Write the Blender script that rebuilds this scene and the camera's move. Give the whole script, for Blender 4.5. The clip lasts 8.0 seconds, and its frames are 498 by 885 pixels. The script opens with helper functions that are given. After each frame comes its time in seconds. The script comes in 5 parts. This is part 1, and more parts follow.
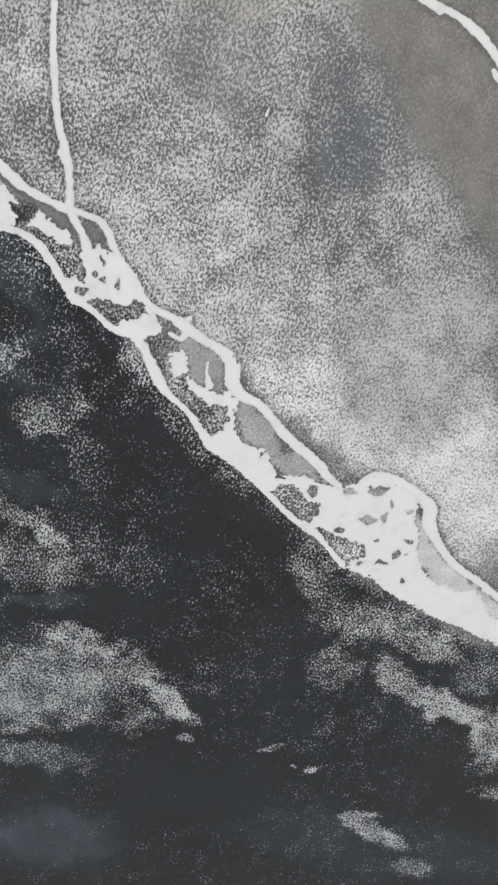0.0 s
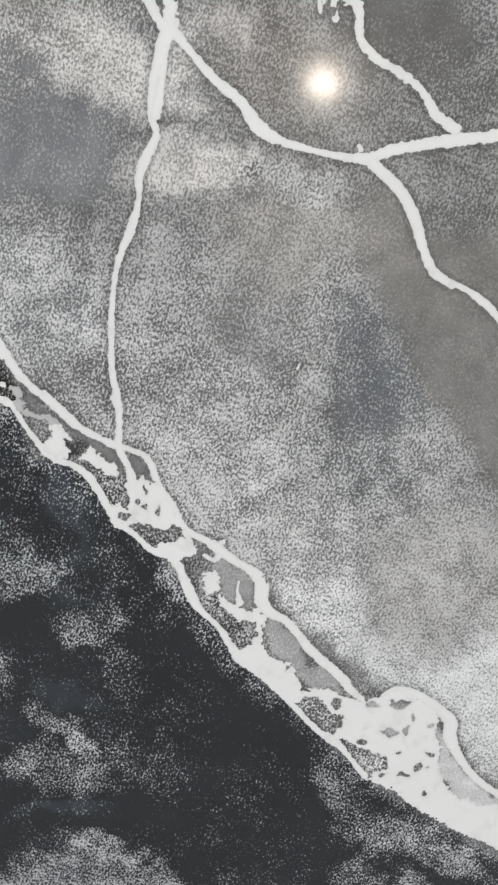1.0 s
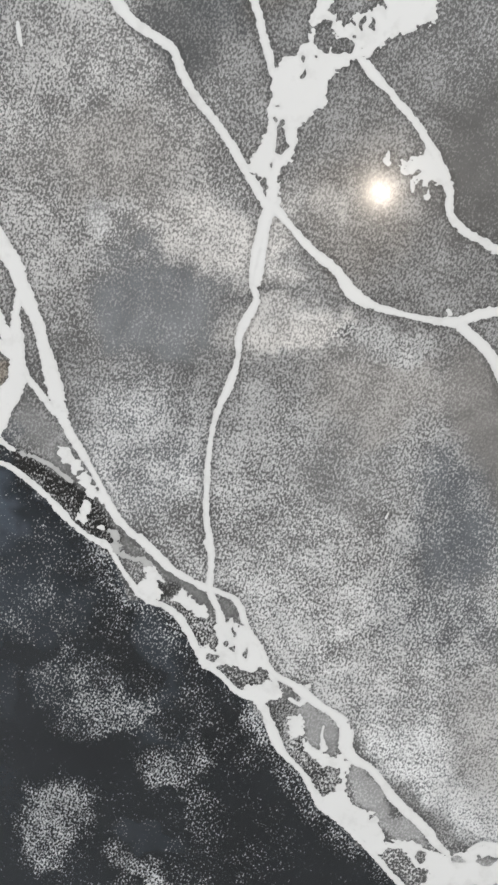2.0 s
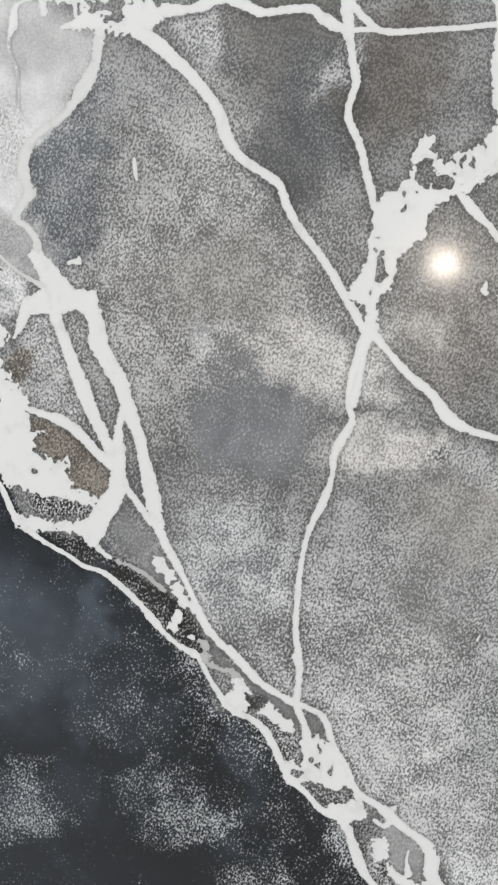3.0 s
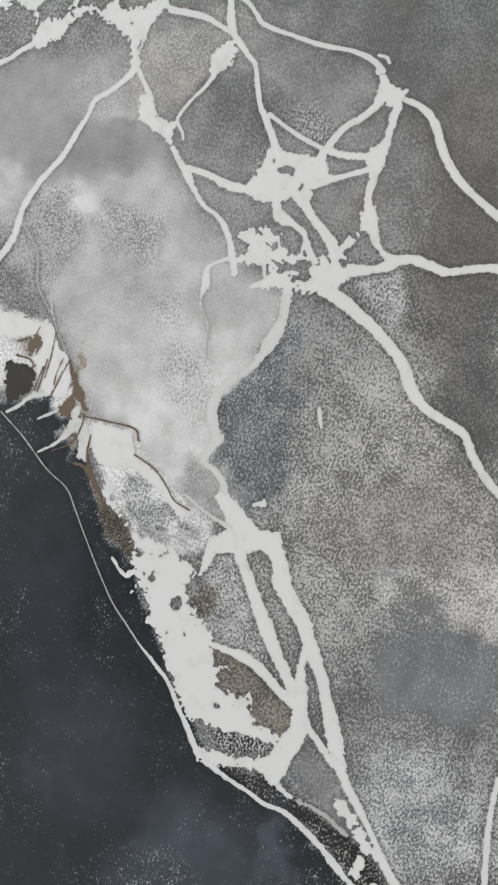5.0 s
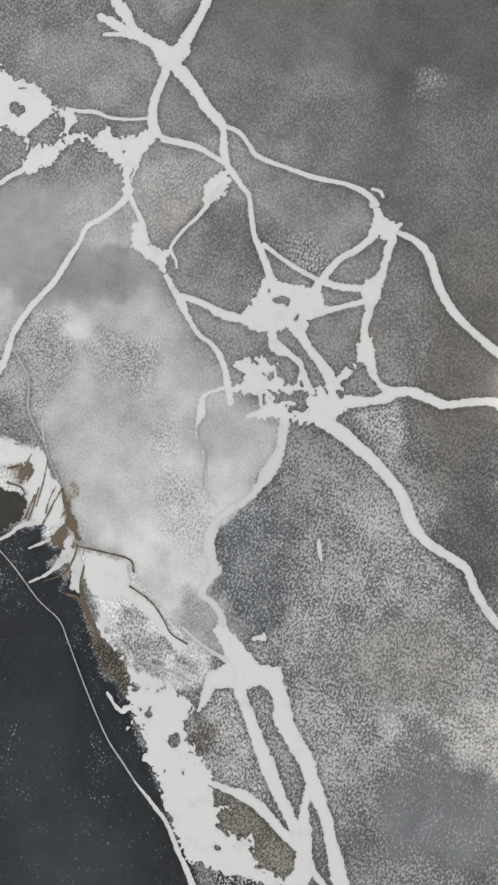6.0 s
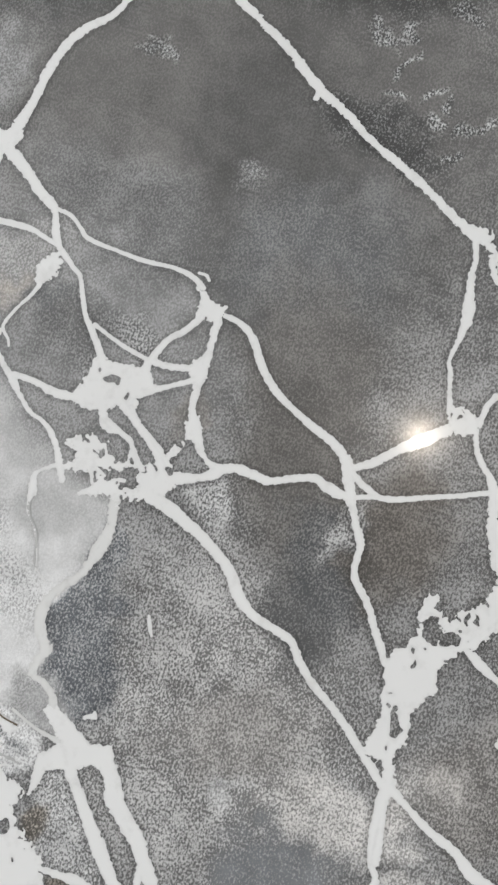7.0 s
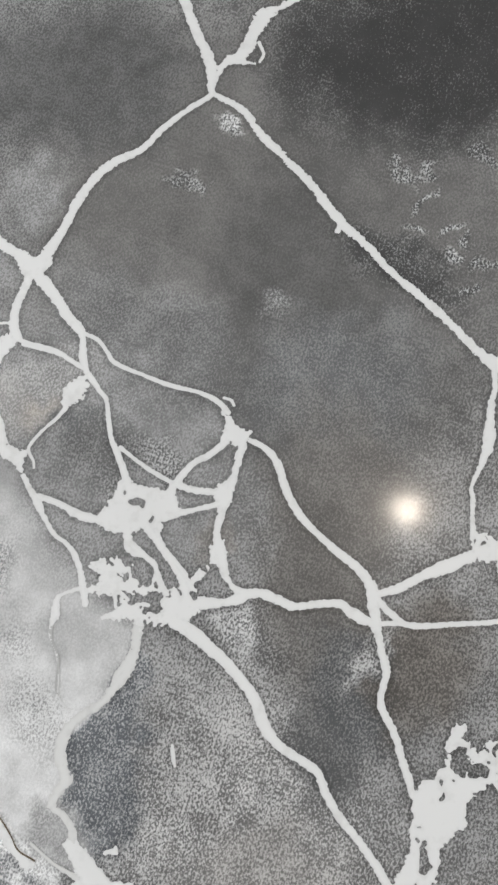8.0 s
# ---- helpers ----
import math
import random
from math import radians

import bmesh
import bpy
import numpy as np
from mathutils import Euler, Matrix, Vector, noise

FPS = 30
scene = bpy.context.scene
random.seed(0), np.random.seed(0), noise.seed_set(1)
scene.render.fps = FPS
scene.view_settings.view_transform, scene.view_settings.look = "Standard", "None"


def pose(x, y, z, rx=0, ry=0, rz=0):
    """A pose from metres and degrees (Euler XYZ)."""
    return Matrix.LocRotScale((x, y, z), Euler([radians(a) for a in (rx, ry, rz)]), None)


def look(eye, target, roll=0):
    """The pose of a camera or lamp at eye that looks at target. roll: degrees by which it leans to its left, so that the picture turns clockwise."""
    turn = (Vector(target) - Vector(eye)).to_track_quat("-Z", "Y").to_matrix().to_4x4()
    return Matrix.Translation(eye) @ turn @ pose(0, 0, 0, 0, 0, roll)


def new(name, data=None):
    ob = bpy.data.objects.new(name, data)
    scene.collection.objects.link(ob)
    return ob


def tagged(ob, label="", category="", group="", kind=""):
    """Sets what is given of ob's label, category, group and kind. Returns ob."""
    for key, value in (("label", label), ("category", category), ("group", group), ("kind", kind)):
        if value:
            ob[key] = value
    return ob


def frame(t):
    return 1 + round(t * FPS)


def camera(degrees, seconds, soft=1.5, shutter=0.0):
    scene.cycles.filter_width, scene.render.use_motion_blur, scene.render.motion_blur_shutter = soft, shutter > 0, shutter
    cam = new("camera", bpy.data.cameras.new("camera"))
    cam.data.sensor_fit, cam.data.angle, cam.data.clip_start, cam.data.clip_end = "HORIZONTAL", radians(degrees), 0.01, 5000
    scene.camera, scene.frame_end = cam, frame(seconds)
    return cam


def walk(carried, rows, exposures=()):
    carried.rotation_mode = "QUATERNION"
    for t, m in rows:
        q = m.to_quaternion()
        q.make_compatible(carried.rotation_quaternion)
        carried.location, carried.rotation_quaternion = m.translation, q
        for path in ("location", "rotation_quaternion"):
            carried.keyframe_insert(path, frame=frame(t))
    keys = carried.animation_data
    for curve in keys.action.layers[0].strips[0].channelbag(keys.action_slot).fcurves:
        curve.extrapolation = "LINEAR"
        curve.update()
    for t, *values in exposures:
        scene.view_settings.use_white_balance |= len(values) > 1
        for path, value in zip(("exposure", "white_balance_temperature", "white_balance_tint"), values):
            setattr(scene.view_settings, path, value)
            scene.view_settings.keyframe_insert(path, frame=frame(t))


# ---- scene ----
cam = camera(33.1, 8.0, soft=2.6)
PATH = [
    (0, (-0.011, -0.075, 1.175), (0.077, 1.731, 0.32), 0.6),
    (0.5, (-0.016, -0.086, 1.233), (0.048, 1.788, 0.536), 1.0),
    (1, (-0.029, -0.097, 1.266), (0.029, 1.825, 0.715), 1.2),
    (1.5, (-0.052, -0.105, 1.292), (-0.051, 1.846, 0.851), 1.2),
    (2.8, (-0.088, -0.117, 1.359), (-0.268, 1.863, 1.143), 2.3),
    (3, (-0.099, -0.12, 1.368), (-0.31, 1.859, 1.169), 2.5),
    (3.5, (-0.112, -0.128, 1.386), (-0.416, 1.843, 1.234), 2.7),
    (4, (-0.134, -0.135, 1.41), (-0.504, 1.828, 1.308), 2.7),
    (4.5, (-0.169, -0.142, 1.454), (-0.59, 1.813, 1.407), 2.7),
    (5.8, (-0.193, -0.126, 1.597), (-0.664, 1.818, 1.602), 1.9),
    (6, (-0.21, -0.132, 1.604), (-0.594, 1.829, 1.663), 1.5),
    (6.5, (-0.16, -0.14, 1.614), (-0.419, 1.839, 1.735), 0.9),
    (7, (-0.134, -0.138, 1.634), (-0.31, 1.847, 1.803), 0.6),
    (7.5, (-0.124, -0.138, 1.667), (-0.268, 1.839, 1.935), 0.4),
    (8, (-0.171, -0.154, 1.684), (-0.31, 1.814, 2.016), 0.7),
]
EXPOSURES = [(0.0, 0.05), (3.5, 0.03), (4.0, -0.1), (4.5, -0.22), (6.0, -0.2), (6.5, -0.14), (8.0, -0.08)]
walk(cam, [(t, look(eye, target, roll)) for t, eye, target, roll in PATH], EXPOSURES)

# ---- light: fill from two added, unseen side windows, a warm spot on the ceiling ----
world = bpy.data.worlds.new("daylight")
scene.world = world
world.use_nodes = True
sky = world.node_tree.nodes.new("ShaderNodeTexSky")
sky.sky_type, sky.sun_disc = "NISHITA", False
sky.sun_elevation, sky.sun_rotation = radians(40), radians(180)
backdrop = world.node_tree.nodes["Background"]
backdrop.inputs["Strength"].default_value = 0.12
world.node_tree.links.new(sky.outputs[0], backdrop.inputs[0])

WALL = 0.628            # front face of the wall that carries the mural
ROOM_X, ROOM_Y, ROOM_Z = 3.4, -11.5, 2.75
ADDED_WINDOW = (-3.0, 0.2, 0.85, 2.35)     # y from, y to, sill, head


# fill lamp added in a side opening that stays out of view
def added_window_fill(name, x, turn):
    lamp = bpy.data.lights.new(name, "AREA")
    lamp.shape, lamp.size, lamp.size_y, lamp.energy = "RECTANGLE", ADDED_WINDOW[1] - ADDED_WINDOW[0], ADDED_WINDOW[3] - ADDED_WINDOW[2], 120
    lamp.color = (0.965, 0.98, 1.0)
    ob = new(name, lamp)
    ob.matrix_world = pose(x, (ADDED_WINDOW[0] + ADDED_WINDOW[1]) / 2, (ADDED_WINDOW[2] + ADDED_WINDOW[3]) / 2, 90, 0, turn)


added_window_fill("added_window_fill", ROOM_X + 0.02, 90)
added_window_fill("added_window_fill", -ROOM_X - 0.02, -90)


# ---- materials ----
def material(name, rough=0.6):
    m = bpy.data.materials.new(name)
    m.use_nodes = True
    bsdf = m.node_tree.nodes["Principled BSDF"]
    bsdf.inputs["Roughness"].default_value = rough
    return m, m.node_tree.nodes, m.node_tree.links, bsdf


def noise_node(nodes, links, scale, detail=2.0, rough=0.5, stretch=None, turn=0.0):
    co = nodes.new("ShaderNodeTexCoord")
    n = nodes.new("ShaderNodeTexNoise")
    n.inputs["Scale"].default_value, n.inputs["Detail"].default_value, n.inputs["Roughness"].default_value = scale, detail, rough
    place = co.outputs["Object"]
    if stretch:
        lay = nodes.new("ShaderNodeMapping")
        lay.vector_type = "TEXTURE"
        lay.inputs["Rotation"].default_value = (0, turn, 0)
        lay.inputs["Scale"].default_value = tuple(1 / v for v in stretch)
        links.new(place, lay.inputs["Vector"])
        place = lay.outputs[0]
    links.new(place, n.inputs["Vector"])
    return n.outputs["Fac"]


def mapped(nodes, links, value, a, b, c, d):
    r = nodes.new("ShaderNodeMapRange")
    for i, v in enumerate((a, b, c, d)):
        r.inputs[1 + i].default_value = v
    links.new(value, r.inputs[0])
    return r.outputs[0]


def math_node(nodes, links, op, a, b):
    n = nodes.new("ShaderNodeMath")
    n.operation = op
    for slot, v in zip(n.inputs, (a, b)):
        if isinstance(v, (int, float)):
            slot.default_value = v
        else:
            links.new(v, slot)
    return n.outputs[0]


def mixed(nodes, links, fac, a, b, blend="MIX"):
    n = nodes.new("ShaderNodeMix")
    n.data_type, n.blend_type = "RGBA", blend
    for slot, v in zip((n.inputs[0], n.inputs[6], n.inputs[7]), (fac, a, b)):
        if isinstance(v, (int, float, tuple)):
            slot.default_value = v
        else:
            links.new(v, slot)
    return n.outputs[2]


def plain(name, colour, rough, scale, spread, bump):
    """A painted or laid surface with cloudy colour variation and a fine relief."""
    m, nodes, links, bsdf = material(name, rough)
    cloud = mapped(nodes, links, noise_node(nodes, links, scale, 5), 0.3, 0.7, 1 - spread, 1 + spread)
    tint = nodes.new("ShaderNodeVectorMath")
    tint.operation = "SCALE"
    tint.inputs[0].default_value = colour
    links.new(cloud, tint.inputs["Scale"])
    links.new(tint.outputs[0], bsdf.inputs["Base Color"])
    relief = nodes.new("ShaderNodeBump")
    relief.inputs["Distance"].default_value = bump
    links.new(noise_node(nodes, links, scale * 40, 3), relief.inputs["Height"])
    links.new(relief.outputs[0], bsdf.inputs["Normal"])
    return m


def satin(nodes, links, bsdf):
    """The satin laminate over the print: a clear film with a slight orange peel."""
    bsdf.inputs["Roughness"].default_value = 0.25
    bsdf.inputs["Specular IOR Level"].default_value = 0.3
    bsdf.inputs["Coat Weight"].default_value = 0.8
    bsdf.inputs["Coat Roughness"].default_value = 0.104
    peel = nodes.new("ShaderNodeBump")
    peel.inputs["Strength"].default_value, peel.inputs["Distance"].default_value = 0.08, 0.0001
    links.new(noise_node(nodes, links, 320, 1), peel.inputs["Height"])
    links.new(peel.outputs[0], bsdf.inputs["Coat Normal"])


def print_material():
    m, nodes, links, bsdf = material("mural_print")
    dark, light = nodes.new("ShaderNodeAttribute"), nodes.new("ShaderNodeAttribute")
    dark.attribute_name, light.attribute_name = "ground_tone", "fleck_tone"
    # flecks: threshold of a fine noise, the threshold being printed into the alpha of the ground tone
    lean = (1.0, 1.0, 0.72)
    wide = noise_node(nodes, links, 500, 1.0, 0.5, lean, 0.3)
    fine = noise_node(nodes, links, 860, 0.0, 0.5, lean, 0.3)
    grain = math_node(nodes, links, "ADD", math_node(nodes, links, "MULTIPLY", wide, 0.72), math_node(nodes, links, "MULTIPLY", fine, 0.28))
    over = math_node(nodes, links, "SUBTRACT", grain, dark.outputs["Alpha"])
    # the flecks gather in small drifts
    drift = mapped(nodes, links, noise_node(nodes, links, 58, 4, 0.62), 0.3, 0.7, -0.055, 0.055)
    fleck = mapped(nodes, links, math_node(nodes, links, "ADD", over, drift), -0.085, 0.1, 0, 1)
    colour = mixed(nodes, links, fleck, dark.outputs["Color"], light.outputs["Color"])
    tooth = mapped(nodes, links, noise_node(nodes, links, 700, 1), 0.3, 0.7, 0.95, 1.05)
    cloud = mapped(nodes, links, noise_node(nodes, links, 26, 4), 0.3, 0.7, 0.88, 1.12)
    shade = math_node(nodes, links, "MULTIPLY", tooth, cloud)
    scale = nodes.new("ShaderNodeVectorMath")
    scale.operation = "SCALE"
    links.new(colour, scale.inputs[0])
    links.new(shade, scale.inputs["Scale"])
    links.new(scale.outputs[0], bsdf.inputs["Base Color"])
    satin(nodes, links, bsdf)
    return m


def ink_material(name, colour, stain):
    """Opaque pale ink with faint silt stains."""
    m, nodes, links, bsdf = material(name)
    spots = mapped(nodes, links, noise_node(nodes, links, 60, 4, 0.6), 0.56, 0.74, 0, 0.5)
    cloud = mapped(nodes, links, noise_node(nodes, links, 14, 3), 0.35, 0.65, 0, 0.25)
    c = mixed(nodes, links, cloud, (*colour, 1), (*(v * 0.9 for v in colour), 1))
    c = mixed(nodes, links, spots, c, (*stain, 1))
    # the ink gets darker towards its edge
    bank_depth = nodes.new("ShaderNodeAttribute")
    bank_depth.attribute_name = "bank"
    edge_mix = mapped(nodes, links, bank_depth.outputs["Fac"], 0, 1, 0.2, 0)
    links.new(mixed(nodes, links, edge_mix, c, (*(v * 0.55 for v in colour), 1)), bsdf.inputs["Base Color"])
    satin(nodes, links, bsdf)
    return m


PRINT = print_material()
INK = {"white": ink_material("white_ink", (0.73, 0.73, 0.725), (0.56, 0.555, 0.545)),
       "pale": ink_material("pale_ink", (0.66, 0.66, 0.65), (0.5, 0.495, 0.485)),
       "rust": ink_material("rust_ink", (0.15, 0.115, 0.08), (0.32, 0.27, 0.21)),
       "umber": ink_material("umber_ink", (0.035, 0.032, 0.028), (0.09, 0.075, 0.055)),
       "silt": ink_material("silt_ink", (0.48, 0.48, 0.475), (0.32, 0.32, 0.31))}
PAINT = plain("white_wall_paint", (0.62, 0.61, 0.59), 0.7, 1.5, 0.03, 0.0003)
CEILING = plain("ceiling_paint", (0.72, 0.72, 0.71), 0.8, 1.2, 0.02, 0.0003)
STONE = plain("grey_floor_stone", (0.3, 0.295, 0.285), 0.35, 3.0, 0.12, 0.0002)
TRIM = plain("trim_paint", (0.7, 0.7, 0.69), 0.45, 4.0, 0.03, 0.0001)
METAL = plain("lamp_metal", (0.55, 0.55, 0.55), 0.35, 9.0, 0.05, 0.0001)


def glow_material(power):
    m, nodes, links, bsdf = material("warm_lamp_glass", 0.3)
    bsdf.inputs["Base Color"].default_value = (0.9, 0.86, 0.8, 1)
    bsdf.inputs["Emission Color"].default_value = (1.0, 0.86, 0.72, 1)
    bsdf.inputs["Emission Strength"].default_value = power
    return m


LAMP_GLASS = glow_material(620.0)
bpy_glass, g_nodes, g_links, g_bsdf = material("window_glass", 0.02)
g_bsdf.inputs["Transmission Weight"].default_value = 1.0


# ---- building blocks ----
def mesh_of(name, bm, mat):
    data = bpy.data.meshes.new(name)
    bm.to_mesh(data)
    bm.free()
    data.materials.append(mat)
    return data


def box(bm, x0, x1, y0, y1, z0, z1):
    vs = bmesh.ops.create_cube(bm, size=1.0)["verts"]
    for v in vs:
        v.co = Vector(((x0 + x1) / 2 + v.co.x * (x1 - x0), (y0 + y1) / 2 + v.co.y * (y1 - y0), (z0 + z1) / 2 + v.co.z * (z1 - z0)))
    return vs


def part(name, bm, mat, parent, label=""):
    ob = new(name, mesh_of(name, bm, mat))
    ob.parent = parent
    return tagged(ob, label)


def slab(name, label, category, mat, *boxes):
    bm = bmesh.new()
    for b in boxes:
        box(bm, *b)
    return tagged(new(name, mesh_of(name, bm, mat)), label, category, kind="structure")


# ---- the room ----
T = 0.2
slab("floor", "grey honed stone floor of the room", "floor", STONE, (-ROOM_X - T, ROOM_X + T, ROOM_Y - T, WALL + T, -T, 0))
slab("ceiling", "white painted flat ceiling of the room", "ceiling", CEILING, (-ROOM_X - T, ROOM_X + T, ROOM_Y - T, WALL + T, ROOM_Z, ROOM_Z + T))
slab("wall_north", "white painted wall that carries the mural", "wall", PAINT, (-ROOM_X, ROOM_X, WALL + 0.003, WALL + T, 0, ROOM_Z))
slab("wall_south", "white painted end wall", "wall", PAINT, (-ROOM_X, ROOM_X, ROOM_Y - T, ROOM_Y, 0, ROOM_Z))
for side, x0, x1 in (("wall_east", ROOM_X, ROOM_X + T), ("wall_west", -ROOM_X - T, -ROOM_X)):
    slab(side, "white painted side wall with a wide window", "wall", PAINT,
         (x0, x1, ROOM_Y - T, ADDED_WINDOW[0], 0, ROOM_Z), (x0, x1, ADDED_WINDOW[1], WALL + T, 0, ROOM_Z),
         (x0, x1, ADDED_WINDOW[0], ADDED_WINDOW[1], 0, ADDED_WINDOW[2]), (x0, x1, ADDED_WINDOW[0], ADDED_WINDOW[1], ADDED_WINDOW[3], ROOM_Z))
slab("baseboard", "low white painted baseboard", "baseboard", TRIM, (-ROOM_X, ROOM_X, WALL - 0.012, WALL + 0.003, 0, 0.09))


# unseen window, added only as the opening for the fill lamp
def window(name, x):
    y0, y1, z0, z1 = ADDED_WINDOW
    top = tagged(new(name), "wide clear window with a white frame", "window", kind="structure")
    top.location = (x, (y0 + y1) / 2, z0)
    shift = Matrix.Translation(-top.location)
    bm = bmesh.new()
    for b in ((y0, y1, z0, z0 + 0.05), (y0, y1, z1 - 0.05, z1), (y0, y0 + 0.05, z0 + 0.05, z1 - 0.05), (y1 - 0.05, y1, z0 + 0.05, z1 - 0.05)):
        box(bm, x - 0.03, x + 0.03, *b)
    bm.transform(shift)
    part("window_frame", bm, TRIM, top)
    bm = bmesh.new()
    box(bm, x - 0.004, x + 0.004, y0 + 0.05, y1 - 0.05, z0 + 0.05, z1 - 0.05)
    bm.transform(shift)
    part("pane", bm, bpy_glass, top).visible_shadow = False


window("added_window_1", ROOM_X + 0.12)
window("added_window_2", -ROOM_X - 0.12)


def lathe(bm, profile, steps=40):
    rings = [[bm.verts.new((r * math.cos(2 * math.pi * i / steps), r * math.sin(2 * math.pi * i / steps), z)) for i in range(steps)] for r, z in profile]
    for a, b in zip(rings, rings[1:]):
        for i in range(steps):
            bm.faces.new((a[i], a[(i + 1) % steps], b[(i + 1) % steps], b[i]))
    return rings


def ceiling_spot():
    """A surface-mounted round spot: canister, rim and a bulging warm glass."""
    top = tagged(new("ceiling_spot"), "round warm white spot lamp mounted on the ceiling", "ceiling lamp")
    bm = bmesh.new()
    lathe(bm, [(0.0, 0.0), (0.055, 0.0), (0.055, -0.10), (0.05, -0.11)])
    part("canister", bm, METAL, top)
    bm = bmesh.new()
    lathe(bm, [(0.05, -0.10), (0.09, -0.108), (0.096, -0.12), (0.092, -0.134), (0.07, -0.13)])
    part("rim", bm, METAL, top)
    bm = bmesh.new()
    lathe(bm, [(0.085 * math.cos(a), -0.13 - 0.07 * math.sin(a)) for a in np.linspace(0, math.pi / 2 - 0.02, 10)])
    part("glass", bm, LAMP_GLASS, top, "glowing warm white glass")
    return top


spot = ceiling_spot()
spot.location = (1.05, -8.95, ROOM_Z)

# ---- the mural: an aerial view printed on a satin sheet ----
X0, X1, Z0, Z1 = -0.82, 0.56, 0.12, 2.46


def lattice(rng, nx, nz, cell):
    """Smooth random values between -1 and 1, with features of about the given number of grid cells."""
    gx, gz = int(nx / cell) + 3, int(nz / cell) + 3
    r = rng.uniform(-1, 1, (gx, gz)).astype(np.float32)
    x, z = np.arange(nx, dtype=np.float32) / cell, np.arange(nz, dtype=np.float32) / cell
    i, j = x.astype(int), z.astype(int)
    u, v = x - i, z - j
    u, v = (u * u * (3 - 2 * u))[:, None], (v * v * (3 - 2 * v))[None, :]
    a, b, c, d = r[i][:, j], r[i + 1][:, j], r[i][:, j + 1], r[i + 1][:, j + 1]
    return (a * (1 - u) + b * u) * (1 - v) + (c * (1 - u) + d * u) * v


# the tones of the land, on a grid of 2.5 mm
STEP = 2.5
TX, TZ = np.arange(X0 * 1000, X1 * 1000 + 1, STEP), np.arange(Z0 * 1000, Z1 * 1000 + 1, STEP)
GX, GZ = np.meshgrid(TX, TZ, indexing="ij")
rng = np.random.default_rng(7)
SWAY = [sum(a * lattice(rng, *GX.shape, c / STEP) for a, c in ((16, 90), (12, 35), (9, 14), (5, 7))) for k in range(2)]
SHIVER = [sum(a * lattice(rng, *GX.shape, c / STEP) for a, c in ((3, 18), (3, 8))) for k in range(2)]
LAND = {key: np.full(GX.shape, v, np.float32) for key, v in (("base", 0.36), ("light", 0.6), ("dens", 0.42), ("warm", 0.0), ("cool", 0.0), ("rust", 0.0))}


def blend(mask, values):
    if "base" in values:
        values = {"warm": 0.0, "cool": 0.0, "rust": 0.0, **values}
    for key, v in values.items():
        LAND[key] += mask * (v - LAND[key])


def patch(x, z, rx, rz, turn, sway=1.0, **values):
    """A soft oval of other tone, with a wandering edge."""
    c, s = math.cos(radians(turn)), math.sin(radians(turn))
    dx, dz = GX + SWAY[0] * sway - x, GZ + SWAY[1] * sway - z
    d = np.hypot((c * dx + s * dz) / rx, (-s * dx + c * dz) / rz)
    t = np.clip((1.3 - d) / 0.8, 0, 1)
    blend(t * t * (3 - 2 * t), values)


def signed_depth(px, pz, corners):
    """Depth inside a closed outline: positive within, negative without."""
    inside, near = np.zeros(px.shape, bool), np.full(px.shape, 1e9)
    for (ax, az), (bx, bz) in zip(corners, corners[1:] + corners[:1]):
        ex, ez = bx - ax, bz - az
        t = np.clip(((px - ax) * ex + (pz - az) * ez) / (ex * ex + ez * ez + 1e-9), 0, 1)
        near = np.minimum(near, np.hypot(px - ax - t * ex, pz - az - t * ez))
        if az != bz:
            inside ^= ((az > pz) != (bz > pz)) & (px < ax + (pz - az) / (bz - az) * ex)
    return np.where(inside, near, -near)


def zone(corners, soft=6.0, **values):
    """A stretch of land inside a polygon, with an uneven edge of the given softness in millimetres."""
    px, pz = GX + SHIVER[0], GZ + SHIVER[1]
    t = np.clip(0.5 + signed_depth(px, pz, corners) / (2 * soft), 0, 1)
    blend(t * t * (3 - 2 * t), values)


patch(-240, 1442, 144, 166, 0, base=0.39, light=0.73, dens=0.48, warm=0.1)
patch(-21, 1063, 230, 180, 0, base=0.37, light=0.76, dens=0.52)
patch(-45, 1017, 72, 59, 0, dens=0.54, light=0.8)
patch(84, 895, 88, 38, -40, dens=0.7, light=0.84, base=0.42, cool=0.5)
patch(155, 837, 78, 39, -40, dens=0.74, light=0.84, base=0.48, cool=0.8)
patch(180, 916, 83, 83, 0, dens=0.58, base=0.44, light=0.7, warm=0.15)
patch(241, 786, 52, 98, 0, base=0.5, light=0.84, dens=0.72, cool=0.6)
patch(96, 1116, 50, 64, -10, base=0.38, light=0.66, dens=0.2, cool=1.4)
patch(78, 1032, 65, 45, 0, base=0.36, dens=0.36, cool=0.8)
patch(-14, 1003, 15, 15, 0, dens=0.25)
patch(3, 1168, 54, 54, 0, base=0.4, dens=0.4, light=0.66)
patch(43, 1107, 16, 24, -20, dens=0.65)
zone([(301, 963), (236, 1003), (188, 1066), (146, 1112), (130, 1149), (105, 1184), (86, 1218), (68, 1241), (99, 1285), (146, 1242), (219, 1244)], soft=14, base=0.44, light=0.52, dens=0.2, warm=0.35)
patch(-171, 1307, 65, 50, 0, base=0.47, light=0.64, dens=0.04, cool=0.8)
patch(-123, 1372, 59, 36, -10, base=0.5, light=0.78, dens=0.6, warm=0.3)
patch(-51, 1291, 59, 27, 10, base=0.52, light=0.8, dens=0.62, warm=0.3)
patch(-207, 1377, 16, 12, 0, base=0.6, light=0.8, dens=0.6)
patch(-215, 1436, 81, 54, 0, base=0.42, light=0.66, dens=0.5, warm=0.3)
